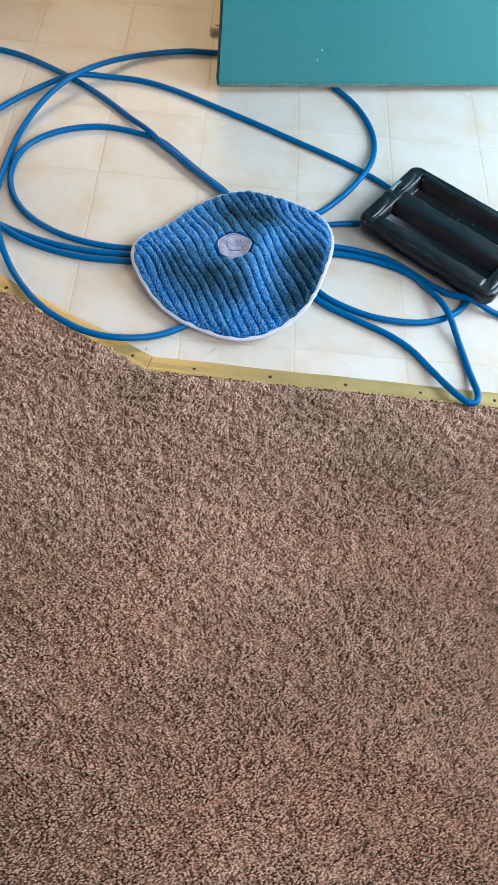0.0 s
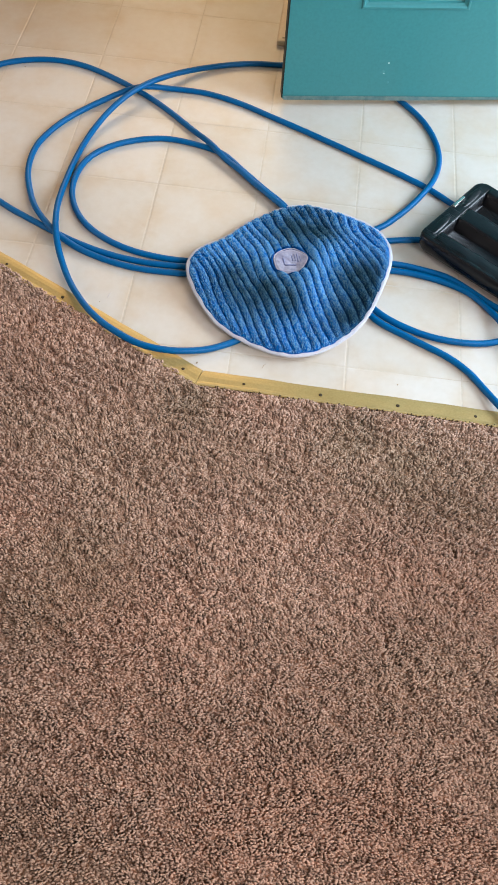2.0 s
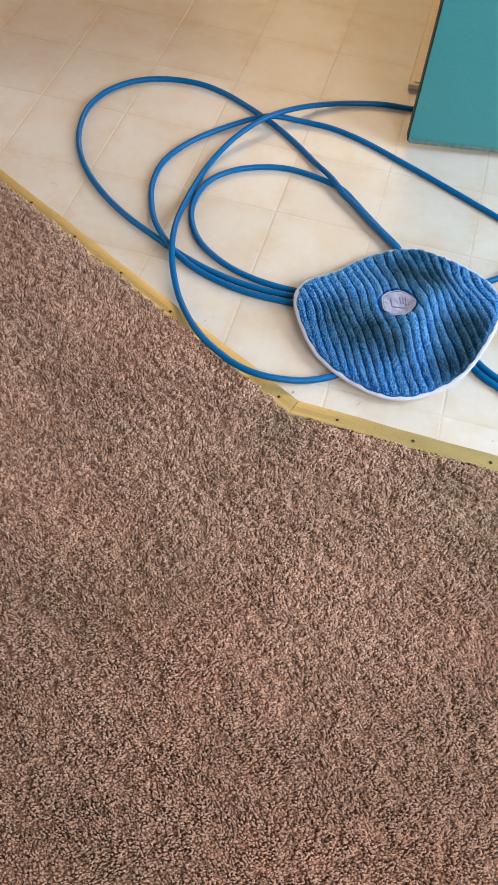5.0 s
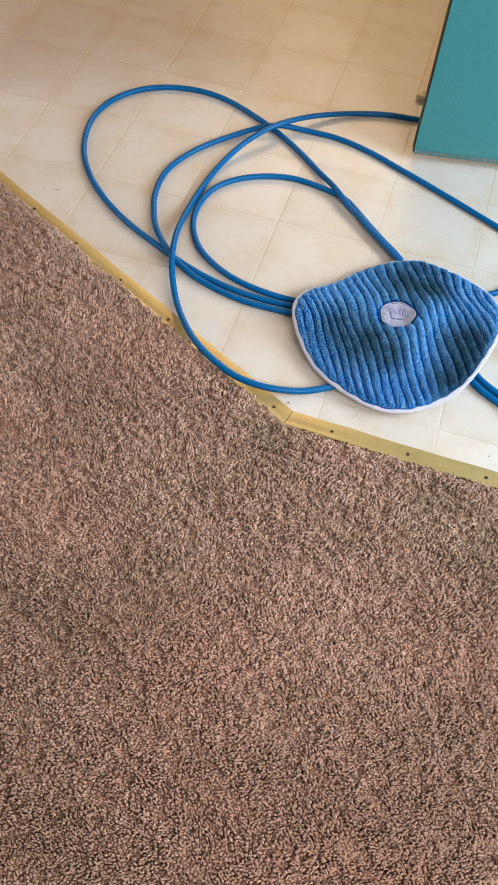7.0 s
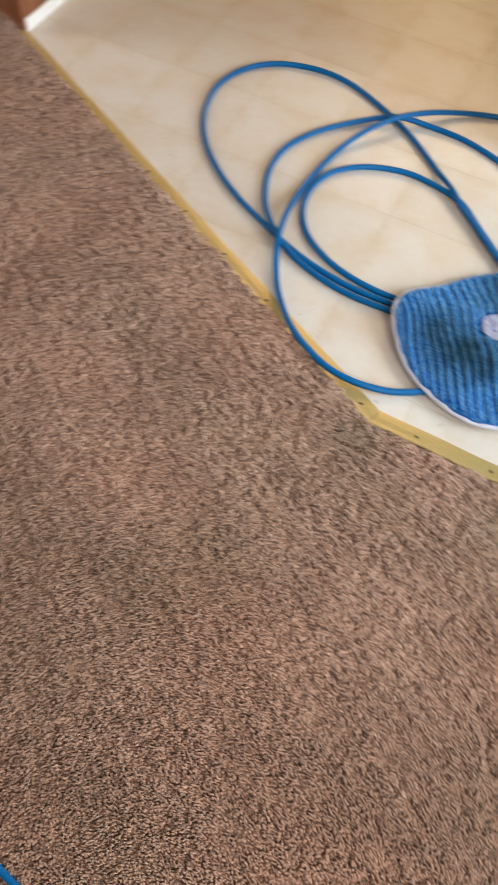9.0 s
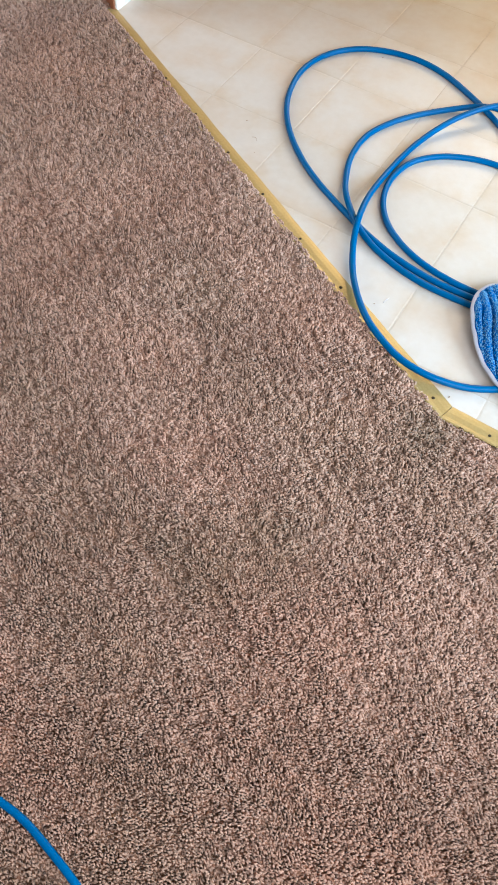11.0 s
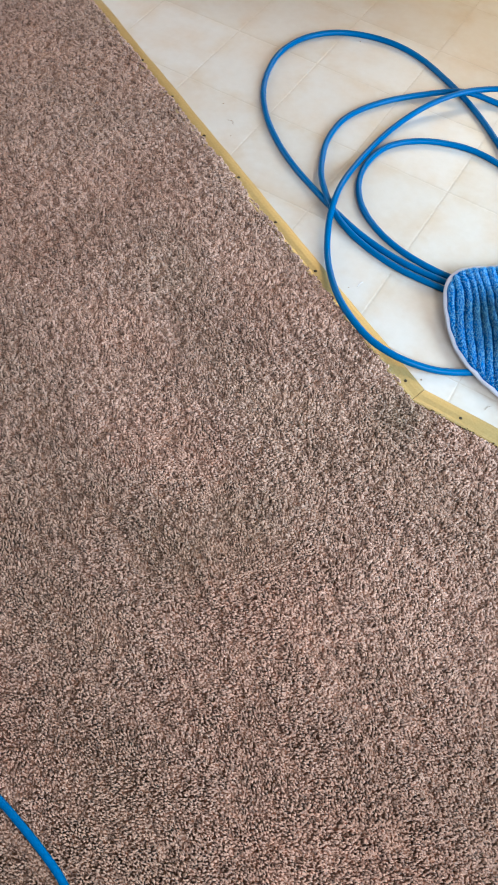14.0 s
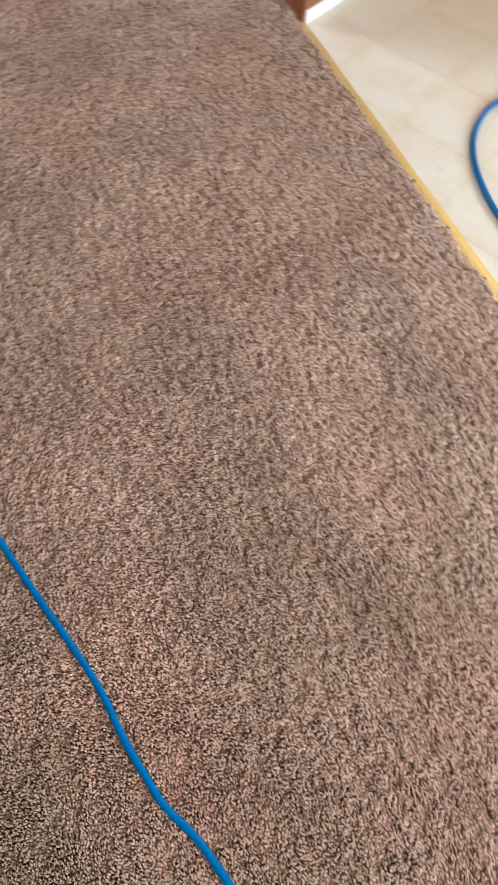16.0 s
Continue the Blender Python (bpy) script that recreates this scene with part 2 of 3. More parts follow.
def finish(bm, name, material, smooth):
    bmesh.ops.recalc_face_normals(bm, faces=bm.faces)
    mesh = bpy.data.meshes.new(name)
    bm.to_mesh(mesh)
    bm.free()
    mesh.materials.append(material)
    if smooth:
        mesh.shade_smooth()
    return mesh


def part(name, bm, material, parent, label="", smooth=False, m=None):
    """Links a bmesh as one mesh object under a thing or under a part."""
    ob = new(name, finish(bm, name, material, smooth))
    ob.parent = parent
    if m is not None:
        ob.matrix_basis = m
    return tagged(ob, label)


def solid(name, bm, material, label, category, kind="", smooth=False):
    return tagged(new(name, finish(bm, name, material, smooth)), label, category, "", kind)


def box_bm(lo, hi, bevel=0.0, bm=None):
    bm = bm or bmesh.new()
    made = bmesh.ops.create_cube(bm, size=1.0, matrix=Matrix.LocRotScale([(a + b) / 2 for a, b in zip(lo, hi)], None, [b - a for a, b in zip(lo, hi)]))
    if bevel:
        edges = list({e for v in made["verts"] for e in v.link_edges})
        bmesh.ops.bevel(bm, geom=edges, offset=bevel, segments=2, profile=0.5, affect="EDGES")
    return bm


def spline(points, step=0.006):
    """Evenly spaced points on a centripetal curve through the given (x, y, z)."""
    p = [np.array(q, float) for q in points]
    p = [2 * p[0] - p[1]] + p + [2 * p[-1] - p[-2]]
    out = []
    for a, b, c, d in zip(p, p[1:], p[2:], p[3:]):
        k = max(2, int(np.linalg.norm(c - b) / step))
        t0 = 0.0
        t1 = t0 + np.linalg.norm(b - a) ** 0.5 + 1e-6
        t2 = t1 + np.linalg.norm(c - b) ** 0.5 + 1e-6
        t3 = t2 + np.linalg.norm(d - c) ** 0.5 + 1e-6
        for t in np.linspace(t1, t2, k, endpoint=False):
            a1 = (t1 - t) / (t1 - t0) * a + (t - t0) / (t1 - t0) * b
            a2 = (t2 - t) / (t2 - t1) * b + (t - t1) / (t2 - t1) * c
            a3 = (t3 - t) / (t3 - t2) * c + (t - t2) / (t3 - t2) * d
            b1 = (t2 - t) / (t2 - t0) * a1 + (t - t0) / (t2 - t0) * a2
            b2 = (t3 - t) / (t3 - t1) * a2 + (t - t1) / (t3 - t1) * a3
            out.append((t2 - t) / (t2 - t1) * b1 + (t - t1) / (t2 - t1) * b2)
    return out + [p[-2]]


def smoothed(line, rounds):
    q = np.array(line)
    for _ in range(rounds):
        q[1:-1] = 0.25 * q[:-2] + 0.5 * q[1:-1] + 0.25 * q[2:]
    return q


def tube_bm(line, radius, sides=12, closed=False, flat=1.0):
    """A tube along a line of points; flat squeezes it in height."""
    q = np.array(line)
    bm, rings = bmesh.new(), []
    for k in range(len(q)):
        a, b = (q[k - 1], q[(k + 1) % len(q)]) if closed else (q[max(k - 1, 0)], q[min(k + 1, len(q) - 1)])
        d = (b - a) / (np.linalg.norm(b - a) + 1e-9)
        side = np.cross(d, (0, 0, 1))
        side /= np.linalg.norm(side) + 1e-9
        up = np.cross(side, d)
        rings.append([bm.verts.new(q[k] + radius * (math.cos(w) * side + flat * math.sin(w) * up)) for w in (2 * math.pi * i / sides for i in range(sides))])
    pairs = list(zip(rings, rings[1:] + rings[:1])) if closed else list(zip(rings, rings[1:]))
    for r, s in pairs:
        for i in range(sides):
            j = (i + 1) % sides
            bm.faces.new((r[i], r[j], s[j], s[i]))
    if not closed:
        bm.faces.new(rings[0]), bm.faces.new(rings[-1])
    return bm


def value_noise(x, y, cell, seed):
    """Smooth noise in 0..1 over the plan, with features about one cell wide."""
    rng = np.random.RandomState(seed)
    grid = rng.rand(128, 128)
    u, v = x / cell + 61.3, y / cell + 47.7
    i, j = np.floor(u).astype(int), np.floor(v).astype(int)
    f, g = u - i, v - j
    f, g = f * f * (3 - 2 * f), g * g * (3 - 2 * g)
    at = lambda a, b: grid[a % 128, b % 128]
    return (at(i, j) * (1 - f) + at(i + 1, j) * f) * (1 - g) + (at(i, j + 1) * (1 - f) + at(i + 1, j + 1) * f) * g


# ---- plan of the floor edge ----
TILE = 0.20
ELBOW = np.array((0.553, -0.4645))                 # where the two brass strips meet, on the line of nails
ALONG = np.array((-0.8866, 0.4626))                # the slanting strip runs this way
ACROSS = np.array((0.4626, 0.8866))                # and this is its side towards the vinyl
EAST = np.array((0.99980, -0.0200))                # the other strip runs nearly along the doorway
NORTH = np.array((0.0200, 0.99980))
POST = (-0.556, 0.129)                             # corner of the wooden partition


def inland(x, y):
    """How far a place lies on the vinyl side of the line of nails; negative on the carpet."""
    return np.minimum((x - ELBOW[0]) * ACROSS[0] + (y - ELBOW[1]) * ACROSS[1], (x - ELBOW[0]) * NORTH[0] + (y - ELBOW[1]) * NORTH[1])


# ---- setting: shell of the room, unseen, toned to hold down bounced light ----
def shell():
    t = 0.15
    for name, lo, hi in (
        ("wall_south", (ROOM_W, ROOM_S - t, -0.01), (ROOM_E, ROOM_S, ROOM_H)),
    ):
        solid(name, box_bm(lo, hi), WALL, "unseen tan wall, toned to limit bounced light", "wall", "structure")
    bm = bmesh.new()
    for lo, hi in (
        ((ROOM_E, ROOM_S - t, -0.01), (ROOM_E + t, FILL_S, ROOM_H)),
        ((ROOM_E, FILL_N, -0.01), (ROOM_E + t, DOOR_S, ROOM_H)),
        ((ROOM_E, FILL_S, -0.01), (ROOM_E + t, FILL_N, FILL_LO)),
        ((ROOM_E, FILL_S, FILL_HI), (ROOM_E + t, FILL_N, ROOM_H)),
        ((ROOM_E, DOOR_N, -0.01), (ROOM_E + t, ROOM_N, ROOM_H)),
        ((ROOM_E, DOOR_S, DOOR_H), (ROOM_E + t, DOOR_N, ROOM_H)),
    ):
        box_bm(lo, hi, 0, bm)
    solid("wall_east", bm, WALL, "unseen tan wall with the open doorway and an added opening", "wall", "structure")
    bm = bmesh.new()
    for lo, hi in (
        ((ROOM_W - t, ROOM_S - t, -0.01), (ROOM_W, -1.47, ROOM_H)),
        ((ROOM_W - t, -0.33, -0.01), (ROOM_W, ROOM_N + t, ROOM_H)),
        ((ROOM_W - t, -1.47, -0.01), (ROOM_W, -0.33, 0.88)),
        ((ROOM_W - t, -1.47, 2.02), (ROOM_W, -0.33, ROOM_H)),
    ):
        box_bm(lo, hi, 0, bm)
    solid("wall_west", bm, WALL, "unseen tan wall with an opening for added light", "wall", "structure")
    bm = bmesh.new()
    for lo, hi in (
        ((ROOM_W, ROOM_N, -0.01), (-0.47, ROOM_N + t, ROOM_H)),
        ((0.67, ROOM_N, -0.01), (ROOM_E + t, ROOM_N + t, ROOM_H)),
        ((-0.47, ROOM_N, -0.01), (0.67, ROOM_N + t, 1.03)),
        ((-0.47, ROOM_N, 1.97), (0.67, ROOM_N + t, ROOM_H)),
    ):
        box_bm(lo, hi, 0, bm)
    solid("wall_north", bm, WALL, "unseen tan wall with a small opening for added light", "wall", "structure")
    solid("ceiling", box_bm((ROOM_W - t, ROOM_S - t, ROOM_H), (ROOM_E + t, ROOM_N + t, ROOM_H + 0.1)), CEILING, "unseen flat ceiling, toned to limit bounced light", "ceiling", "structure")
    solid("ground", box_bm((-40, -40, -0.30), (40, 40, -0.12)), CONCRETE, "grey concrete ground outside the house", "ground", "structure")
    solid("threshold", box_bm((ROOM_E - 0.02, DOOR_S, -0.11), (ROOM_E + t + 0.04, DOOR_N, 0.006), 0.003), BRASS, "brass coloured metal threshold in the doorway", "threshold", "structure")


def partition():
    """The wood panelled partition whose corner meets the far end of the brass strip."""
    ob = thing("wall_partition", "red-brown stained wood panelled partition on the carpet edge", "partition", pose(POST[0], POST[1], 0), kind="structure")
    bm = bmesh.new()
    low, high = ([bm.verts.new((x, y, z)) for x, y in ((0, 0), (0, 1.6), (-1.1, 1.6), (-1.1, 0.38))] for z in (0.0, 1.05))
    bm.faces.new(low), bm.faces.new(high)
    for k in range(4):
        bm.faces.new((low[k], low[k - 1], high[k - 1], high[k]))
    bmesh.ops.bevel(bm, geom=list(bm.edges), offset=0.004, segments=2, profile=0.5, affect="EDGES")
    part("panel", bm, WOOD, ob, "red-brown stained wood")
    part("baseboard", box_bm((0.0, 0.002, -0.001), (0.009, 1.6, 0.028), 0.003), WHITE, ob, "white painted base strip")
    part("corner_bead", box_bm((-0.008, -0.004, 0.0), (0.003, 0.003, 1.05), 0.0018), WOOD, ob)


shell()
partition()


# ---- setting: brass strips ----
def strip(start, way, side, length, bevel_start):
    """A carpet edging strip along the line of nails, with a thin rolled lip on the carpet side."""
    profile = ((0.0195, 0.0002), (0.0185, 0.0016), (0.012, 0.0034), (0.004, 0.0046), (-0.006, 0.0050), (-0.011, 0.0064), (-0.0145, 0.0085), (-0.0165, 0.0078), (-0.0165, 0.0))
    bm, rings = bmesh.new(), []
    steps = int(length / 0.03)
    for k in range(steps + 1):
        ring = []
        for off, z in profile:
            d = length * k / steps + (bevel_start * off if k == 0 else 0)
            w = 0.0006 * math.sin(d * 23) + 0.0004 * math.sin(d * 61 + 1)
            q = start + way * d + side * (off + w)
            ring.append(bm.verts.new((q[0], q[1], z + 0.0004 * math.sin(d * 17))))
        rings.append(ring)
    for r, s in zip(rings, rings[1:]):
        for i in range(len(profile) - 1):
            bm.faces.new((r[i], r[i + 1], s[i + 1], s[i]))
    bm.faces.new(rings[0]), bm.faces.new(rings[-1])
    return bm


def nail_bm():
    bm = bmesh.new()
    bmesh.ops.create_cone(bm, cap_ends=True, segments=10, radius1=0.0032, radius2=0.0018, depth=0.0012)
    return bm


def edging(name, start, way, side, length, turn, first, gap, count, label):
    ob = thing(name, label, "carpet strip", kind="structure")
    part("strip", strip(start, way, side, length, turn), BRASS, ob)
    mesh = finish(nail_bm(), "nail", NAIL, False)
    for k in range(count):
        q = start + way * (first + gap * k)
        n = new("nail", mesh)
        n.parent = ob
        n.location = (q[0], q[1], 0.0054)


HALF = math.tan(math.radians(13.8))
edging("brass_edging", ELBOW + np.array((0.0006, 0)), EAST, NORTH, 0.97, HALF, 0.0765, 0.1300, 7, "worn brass edging strip nailed between carpet and vinyl")
edging("brass_edging", ELBOW - np.array((0.0006, 0)), ALONG, ACROSS, 1.258, HALF, 0.032, 0.1342, 9, "slanting brass edging strip nailed along the carpet edge")


# ---- hoses ----
R = 0.0059
A = [(0.653, -0.037), (0.609, 0.003), (0.56, 0.05), (0.506, 0.099), (0.452, 0.158), (0.378, 0.226), (0.315, 0.272), (0.253, 0.308), (0.176, 0.343), (0.107, 0.354), (0.032, 0.340), (-0.023, 0.309), (-0.066, 0.252), (-0.082, 0.181),
     (-0.069, 0.103), (-0.044, 0.044), (-0.001, -0.016), (0.060, -0.073), (0.125, -0.117), (0.190, -0.150), (0.253, -0.180), (0.316, -0.203), (0.375, -0.216), (0.429, -0.221), (0.490, -0.219)]
B = [(0.659, -0.03), (0.615, 0.01), (0.566, 0.057), (0.517, 0.104), (0.487, 0.116), (0.441, 0.127), (0.392, 0.131), (0.336, 0.117), (0.285, 0.088), (0.247, 0.042), (0.235, -0.025), (0.246, -0.081), (0.279, -0.134), (0.326, -0.170), (0.377, -0.192), (0.435, -0.203), (0.493, -0.204)]
C = [(0.987, 0.034), (0.948, 0.065), (0.881, 0.104), (0.800, 0.145), (0.718, 0.186), (0.605, 0.240), (0.525, 0.276), (0.446, 0.297), (0.371, 0.295), (0.324, 0.282), (0.259, 0.249), (0.202, 0.192), (0.161, 0.132), (0.136, 0.065), (0.138, -0.008),
     (0.159, -0.071), (0.188, -0.126), (0.230, -0.172), (0.281, -0.203), (0.344, -0.226), (0.402, -0.237), (0.455, -0.238), (0.505, -0.235)]
D = [(0.604, 0.428), (0.542, 0.422), (0.460, 0.394), (0.393, 0.352), (0.344, 0.301), (0.298, 0.243), (0.257, 0.174), (0.231, 0.090), (0.221, -0.018), (0.227, -0.118), (0.247, -0.202), (0.271, -0.256), (0.307, -0.315), (0.352, -0.367), (0.399, -0.399),
     (0.451, -0.421), (0.500, -0.422), (0.553, -0.406), (0.600, -0.381)]
E = [(0.874, 0.354), (0.923, 0.296), (0.952, 0.236), (0.964, 0.183), (0.962, 0.133), (0.945, 0.072), (0.914, 0.020), (0.874, -0.030), (0.848, -0.058)]
G = [(0.870, -0.168), (0.924, -0.171), (0.978, -0.184), (1.021, -0.204), (1.055, -0.245), (1.078, -0.297), (1.094, -0.348), (1.106, -0.397), (1.114, -0.450), (1.116, -0.486), (1.106, -0.501), (1.089, -0.492), (1.065, -0.464), (1.041, -0.424),
     (1.009, -0.383), (0.970, -0.354), (0.930, -0.335), (0.889, -0.315), (0.848, -0.293)]
H = [(0.848, -0.272), (0.889, -0.297), (0.940, -0.315), (0.992, -0.321), (1.045, -0.316), (1.088, -0.296), (1.118, -0.268)]
I = [(1.60, -0.36), (1.40, -0.330), (1.177, -0.281), (1.144, -0.268), (1.103, -0.253), (1.052, -0.220), (0.979, -0.169), (0.936, -0.158), (0.870, -0.150)]
K = [(-1.30, -0.62), (-0.90, -0.92), (-0.50, -1.075), (-0.20, -1.147), (-0.065, -1.177), (0.045, -1.200), (0.110, -1.212), (0.174, -1.227), (0.237, -1.250), (0.280, -1.261), (0.322, -1.271), (0.369, -1.271), (0.425, -1.281), (0.459, -1.289), (0.500, -1.302), (0.62, -1.38), (0.80, -1.55), (0.95, -1.80)]


def flat(line):
    return [(x, y, R) for x, y in line]


def lifted(line, places):
    """Raises a line where it crosses over others: places are (x, y, height of its middle, reach)."""
    q = np.array(line)
    for x, y, z, reach in places:
        d = np.hypot(q[:, 0] - x, q[:, 1] - y) / reach
        q[:, 2] = np.maximum(q[:, 2], R + (z - R) * np.exp(-d ** 2))
    return q


def over_edge(q):
    """Lets a line climb from the vinyl over the brass strip onto the pile."""
    s = inland(q[:, 0], q[:, 1])
    q[:, 2] = np.maximum(q[:, 2], R + 0.0135 * np.clip((0.055 - s) / 0.06, 0, 1))
    return q


def hose(line, label, radius=R, group="solution hoses"):
    ob = thing("hose", label, "hose", group=group)
    part("tube", tube_bm(smoothed(line, 6), radius), HOSE, ob, smooth=True)
    return ob


long_line = spline(flat(I + [(0.70, -0.185), (0.57, -0.214)] + A[::-1] + [(0.70, -0.095), (0.78, -0.190)] + H
                        + [(1.132, -0.215), (1.110, -0.110), (1.055, -0.020)] + C + [(0.60, -0.225), (0.75, -0.185)] + G + [(0.775, -0.205), (0.705, -0.105)] + B + [(0.60, -0.185), (0.72, -0.140), (0.865, -0.091), (0.927, -0.078), (0.99, -0.07)]))
long_line = np.array(long_line)


def piecewise_lift(q, spans):
    """Raises only the stretch of the line that lies between two fractions of its length."""
    run = np.r_[0, np.cumsum(np.linalg.norm(np.diff(q, axis=0), axis=1))]
    for lo, hi, x, y, z, reach in spans:
        sel = (run >= lo) & (run <= hi)
        d = np.hypot(q[:, 0] - x, q[:, 1] - y) / reach
        q[:, 2] = np.where(sel, np.maximum(q[:, 2], R + (z - R) * np.exp(-d ** 2)), q[:, 2])
    return q


def run_at(q, x, y, after=0.0):
    """The length along the line at which it first comes nearest to a place, past a given length."""
    run = np.r_[0, np.cumsum(np.linalg.norm(np.diff(q, axis=0), axis=1))]
    d = np.hypot(q[:, 0] - x, q[:, 1] - y) + np.where(run < after, 9, 0)
    return run[int(d.argmin())]


c0 = run_at(long_line, 0.881, 0.104)
c1 = run_at(long_line, 0.455, -0.238, c0)
g0 = run_at(long_line, 0.924, -0.171, c1)
g1 = run_at(long_line, 0.889, -0.315, g0)
i1 = run_at(long_line, 0.936, -0.158)
long_line = piecewise_lift(long_line, [
    (c0, c1, 0.312, 0.272, 0.0170, 0.05), (c0, c1, 0.205, -0.150, 0.0170, 0.06),
    (0, c0, 0.495, 0.112, 0.0177, 0.05), (0, c0, 0.555, 0.050, 0.0135, 0.06), (0, c0, 0.610, 0.000, 0.0135, 0.06), (0, c0, 0.650, -0.038, 0.0135, 0.05), (g0, g1, 1.070, -0.300, 0.0210, 0.05), (0, i1, 1.125, -0.262, 0.0210, 0.03)])
edge = long_line.copy()
long_line = over_edge(edge)
hose(long_line, "coiled blue rubber hose lying in loops on the vinyl")
ring = spline(flat([(0.76, -0.120), (0.810, -0.080)] + E[::-1] + [(0.845, 0.392), (0.775, 0.430), (0.690, 0.440)] + D + [(0.65, -0.34)]))
ring = lifted(ring, [(0.315, 0.262, 0.0250, 0.12), (0.236, -0.165, 0.0250, 0.10), (0.947, 0.062, 0.0165, 0.06)])
hose(over_edge(np.array(ring)), "blue rubber hose looping under the door onto the carpet edge")
crossing = np.array(spline([(x, y, R + 0.0098) for x, y in K]))
crossing[:, 2] += 0.0015 * np.sin(np.arange(len(crossing)) * 0.21)
hose(crossing, "thinner blue rubber hose lying across the brown carpet", 0.0048)


# ---- cleaning pad ----
PAD = Vector((0.6877, -0.2093, 0.0))


def pad_radius(w):
    """The outline of the limp cloth: a circle pulled out of round."""
    waves = ((0.0048, -0.0073), (-0.0023, 0.0155), (-0.0076, 0.0013), (0.0028, 0.0040), (-0.0026, -0.0006), (-0.0003, 0.0001), (-0.0016, -0.0009), (0.0013, 0.0004))
    return 0.1754 + sum(a * math.cos((k + 1) * w) + b * math.sin((k + 1) * w) for k, (a, b) in enumerate(waves))


def pad_height(x, y):
    """The cloth's sag and folds over the hoses, in pad coordinates."""
    inner = max(0.0, 1 - (x * x + y * y) / 0.0335)
    z = 0.0150 + 0.0035 * inner + (0.15 + inner) * (0.0045 * math.sin(13 * x + 7 * y + 0.6) + 0.0045 * math.sin(19 * y - 9 * x + 1.9))
    z += 0.022 * max(0.0, min(1.0, (x - 0.078) / 0.08)) ** 1.4 * math.exp(-((y + 0.01) / 0.11) ** 2)
    z += 0.013 * math.exp(-((x - 0.035 - 0.3 * y) / 0.030) ** 2 - ((y + 0.01) / 0.09) ** 2)
    z += 0.006 * inner * math.exp(-((x - 0.02) ** 2 + (y - 0.09) ** 2) / 0.002)
    z += 0.015 * math.exp(-((x + 0.185) / 0.060) ** 2 - ((y + 0.02) / 0.085) ** 2)
    near = math.exp(-((x + 0.006) ** 2 + (y - 0.012) ** 2) / 0.0012)
    z = z * (1 - near) + 0.0225 * near
    return max(z, 0.0135)


def cleaning_pad():
    ob = thing("cleaning_pad", "round blue striped microfibre cleaning pad with white binding", "cleaning pad", Matrix.Translation(PAD))
    rings, sides = 140, 520
    bm, grid, crown = bmesh.new(), [], []
    for i in range(rings + 1):
        f = 0.02 + 0.98 * i / rings
        row = []
        for j in range(sides):
            w = 2 * math.pi * j / sides
            rad = pad_radius(w) * f
            x, y = rad * math.cos(w), rad * math.sin(w)
            # ribs fan a little across the pad and wander
            slant = 0.50 + 0.16 * math.exp(-((x + 0.15) / 0.09) ** 2)
            across = x + slant * y + 0.010 * noise.noise((x * 13, y * 13, 1.0)) + 0.0020 * noise.noise((x * 60, y * 60, 4.0))
            wave = abs(math.sin(math.pi * across / 0.0186))
            rib = wave ** 0.7 * (0.88 + 0.5 * noise.noise((x * 24, y * 24, 8.0)))
            fade = min(1.0, (1 - f) / 0.05) * min(1.0, max(0.0, (math.hypot(x + 0.006, y - 0.012) - 0.0295) / 0.004))
            loop = noise.noise((x * 330, y * 330, 0.3)) * 0.0020 + noise.noise((x * 190, y * 190, 5.3)) * 0.0010
            row.append(bm.verts.new((x, y, pad_height(x, y) + fade * (0.0084 * rib + 0.35 * loop) + 0.001)))
            crown.append(wave)
        grid.append(row)
    for r, s in zip(grid, grid[1:]):
        for j in range(sides):
            k = (j + 1) % sides
            bm.faces.new((r[j], r[k], s[k], s[j]))
    loops_on = [v.co.copy() for i, row in enumerate(grid[:-2]) for j, v in enumerate(row) if i > 3 and crown[i * sides + j] > (0.30 if i < 0.93 * rings else 0.08)]
    part("terry_cloth", bm, TERRY, ob, "blue ribbed terry cloth, damp and darker in places", True)
    rng = np.random.RandomState(5)
    spots = np.array([tuple(c) for c in loops_on])
    weight = np.hypot(spots[:, 0], spots[:, 1])
    pick = spots[rng.choice(len(spots), 52000, replace=False, p=weight / weight.sum())]
    pick = pick[np.hypot(pick[:, 0] + 0.006, pick[:, 1] - 0.012) > 0.0365]
    n = len(pick)
    pts, spin, way = np.zeros((n, 6, 3)), rng.uniform(0, 6.28, n), rng.uniform(0, 6.28, n)
    size = rng.uniform(0.75, 1.25, n)
    for ring, (rad, up, out) in enumerate(((0.0008, -0.0006, 0.0), (0.0004, 0.0017, 0.0013))):
        for k in range(3):
            w = spin + 2.094 * k
            pts[:, 3 * ring + k, 0] = pick[:, 0] + size * (rad * np.cos(w) + out * np.cos(way))
            pts[:, 3 * ring + k, 1] = pick[:, 1] + size * (rad * np.sin(w) + out * np.sin(way))
            pts[:, 3 * ring + k, 2] = pick[:, 2] + size * up
    tri = np.array([(0, 1, 4), (0, 4, 3), (1, 2, 5), (1, 5, 4), (2, 0, 3), (2, 3, 5), (3, 4, 5)])
    tris = (np.arange(n)[:, None, None] * 6 + tri[None]).reshape(-1, 3)
    mesh = bpy.data.meshes.new("terry_pile")
    mesh.from_pydata(pts.reshape(-1, 3).tolist(), [], tris.tolist())
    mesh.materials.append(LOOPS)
    mesh.shade_smooth()
    loops = new("terry_pile", mesh)
    loops.parent = ob
    tagged(loops, "short blue and pale blue microfibre loops", kind="stuff")
    rim = []
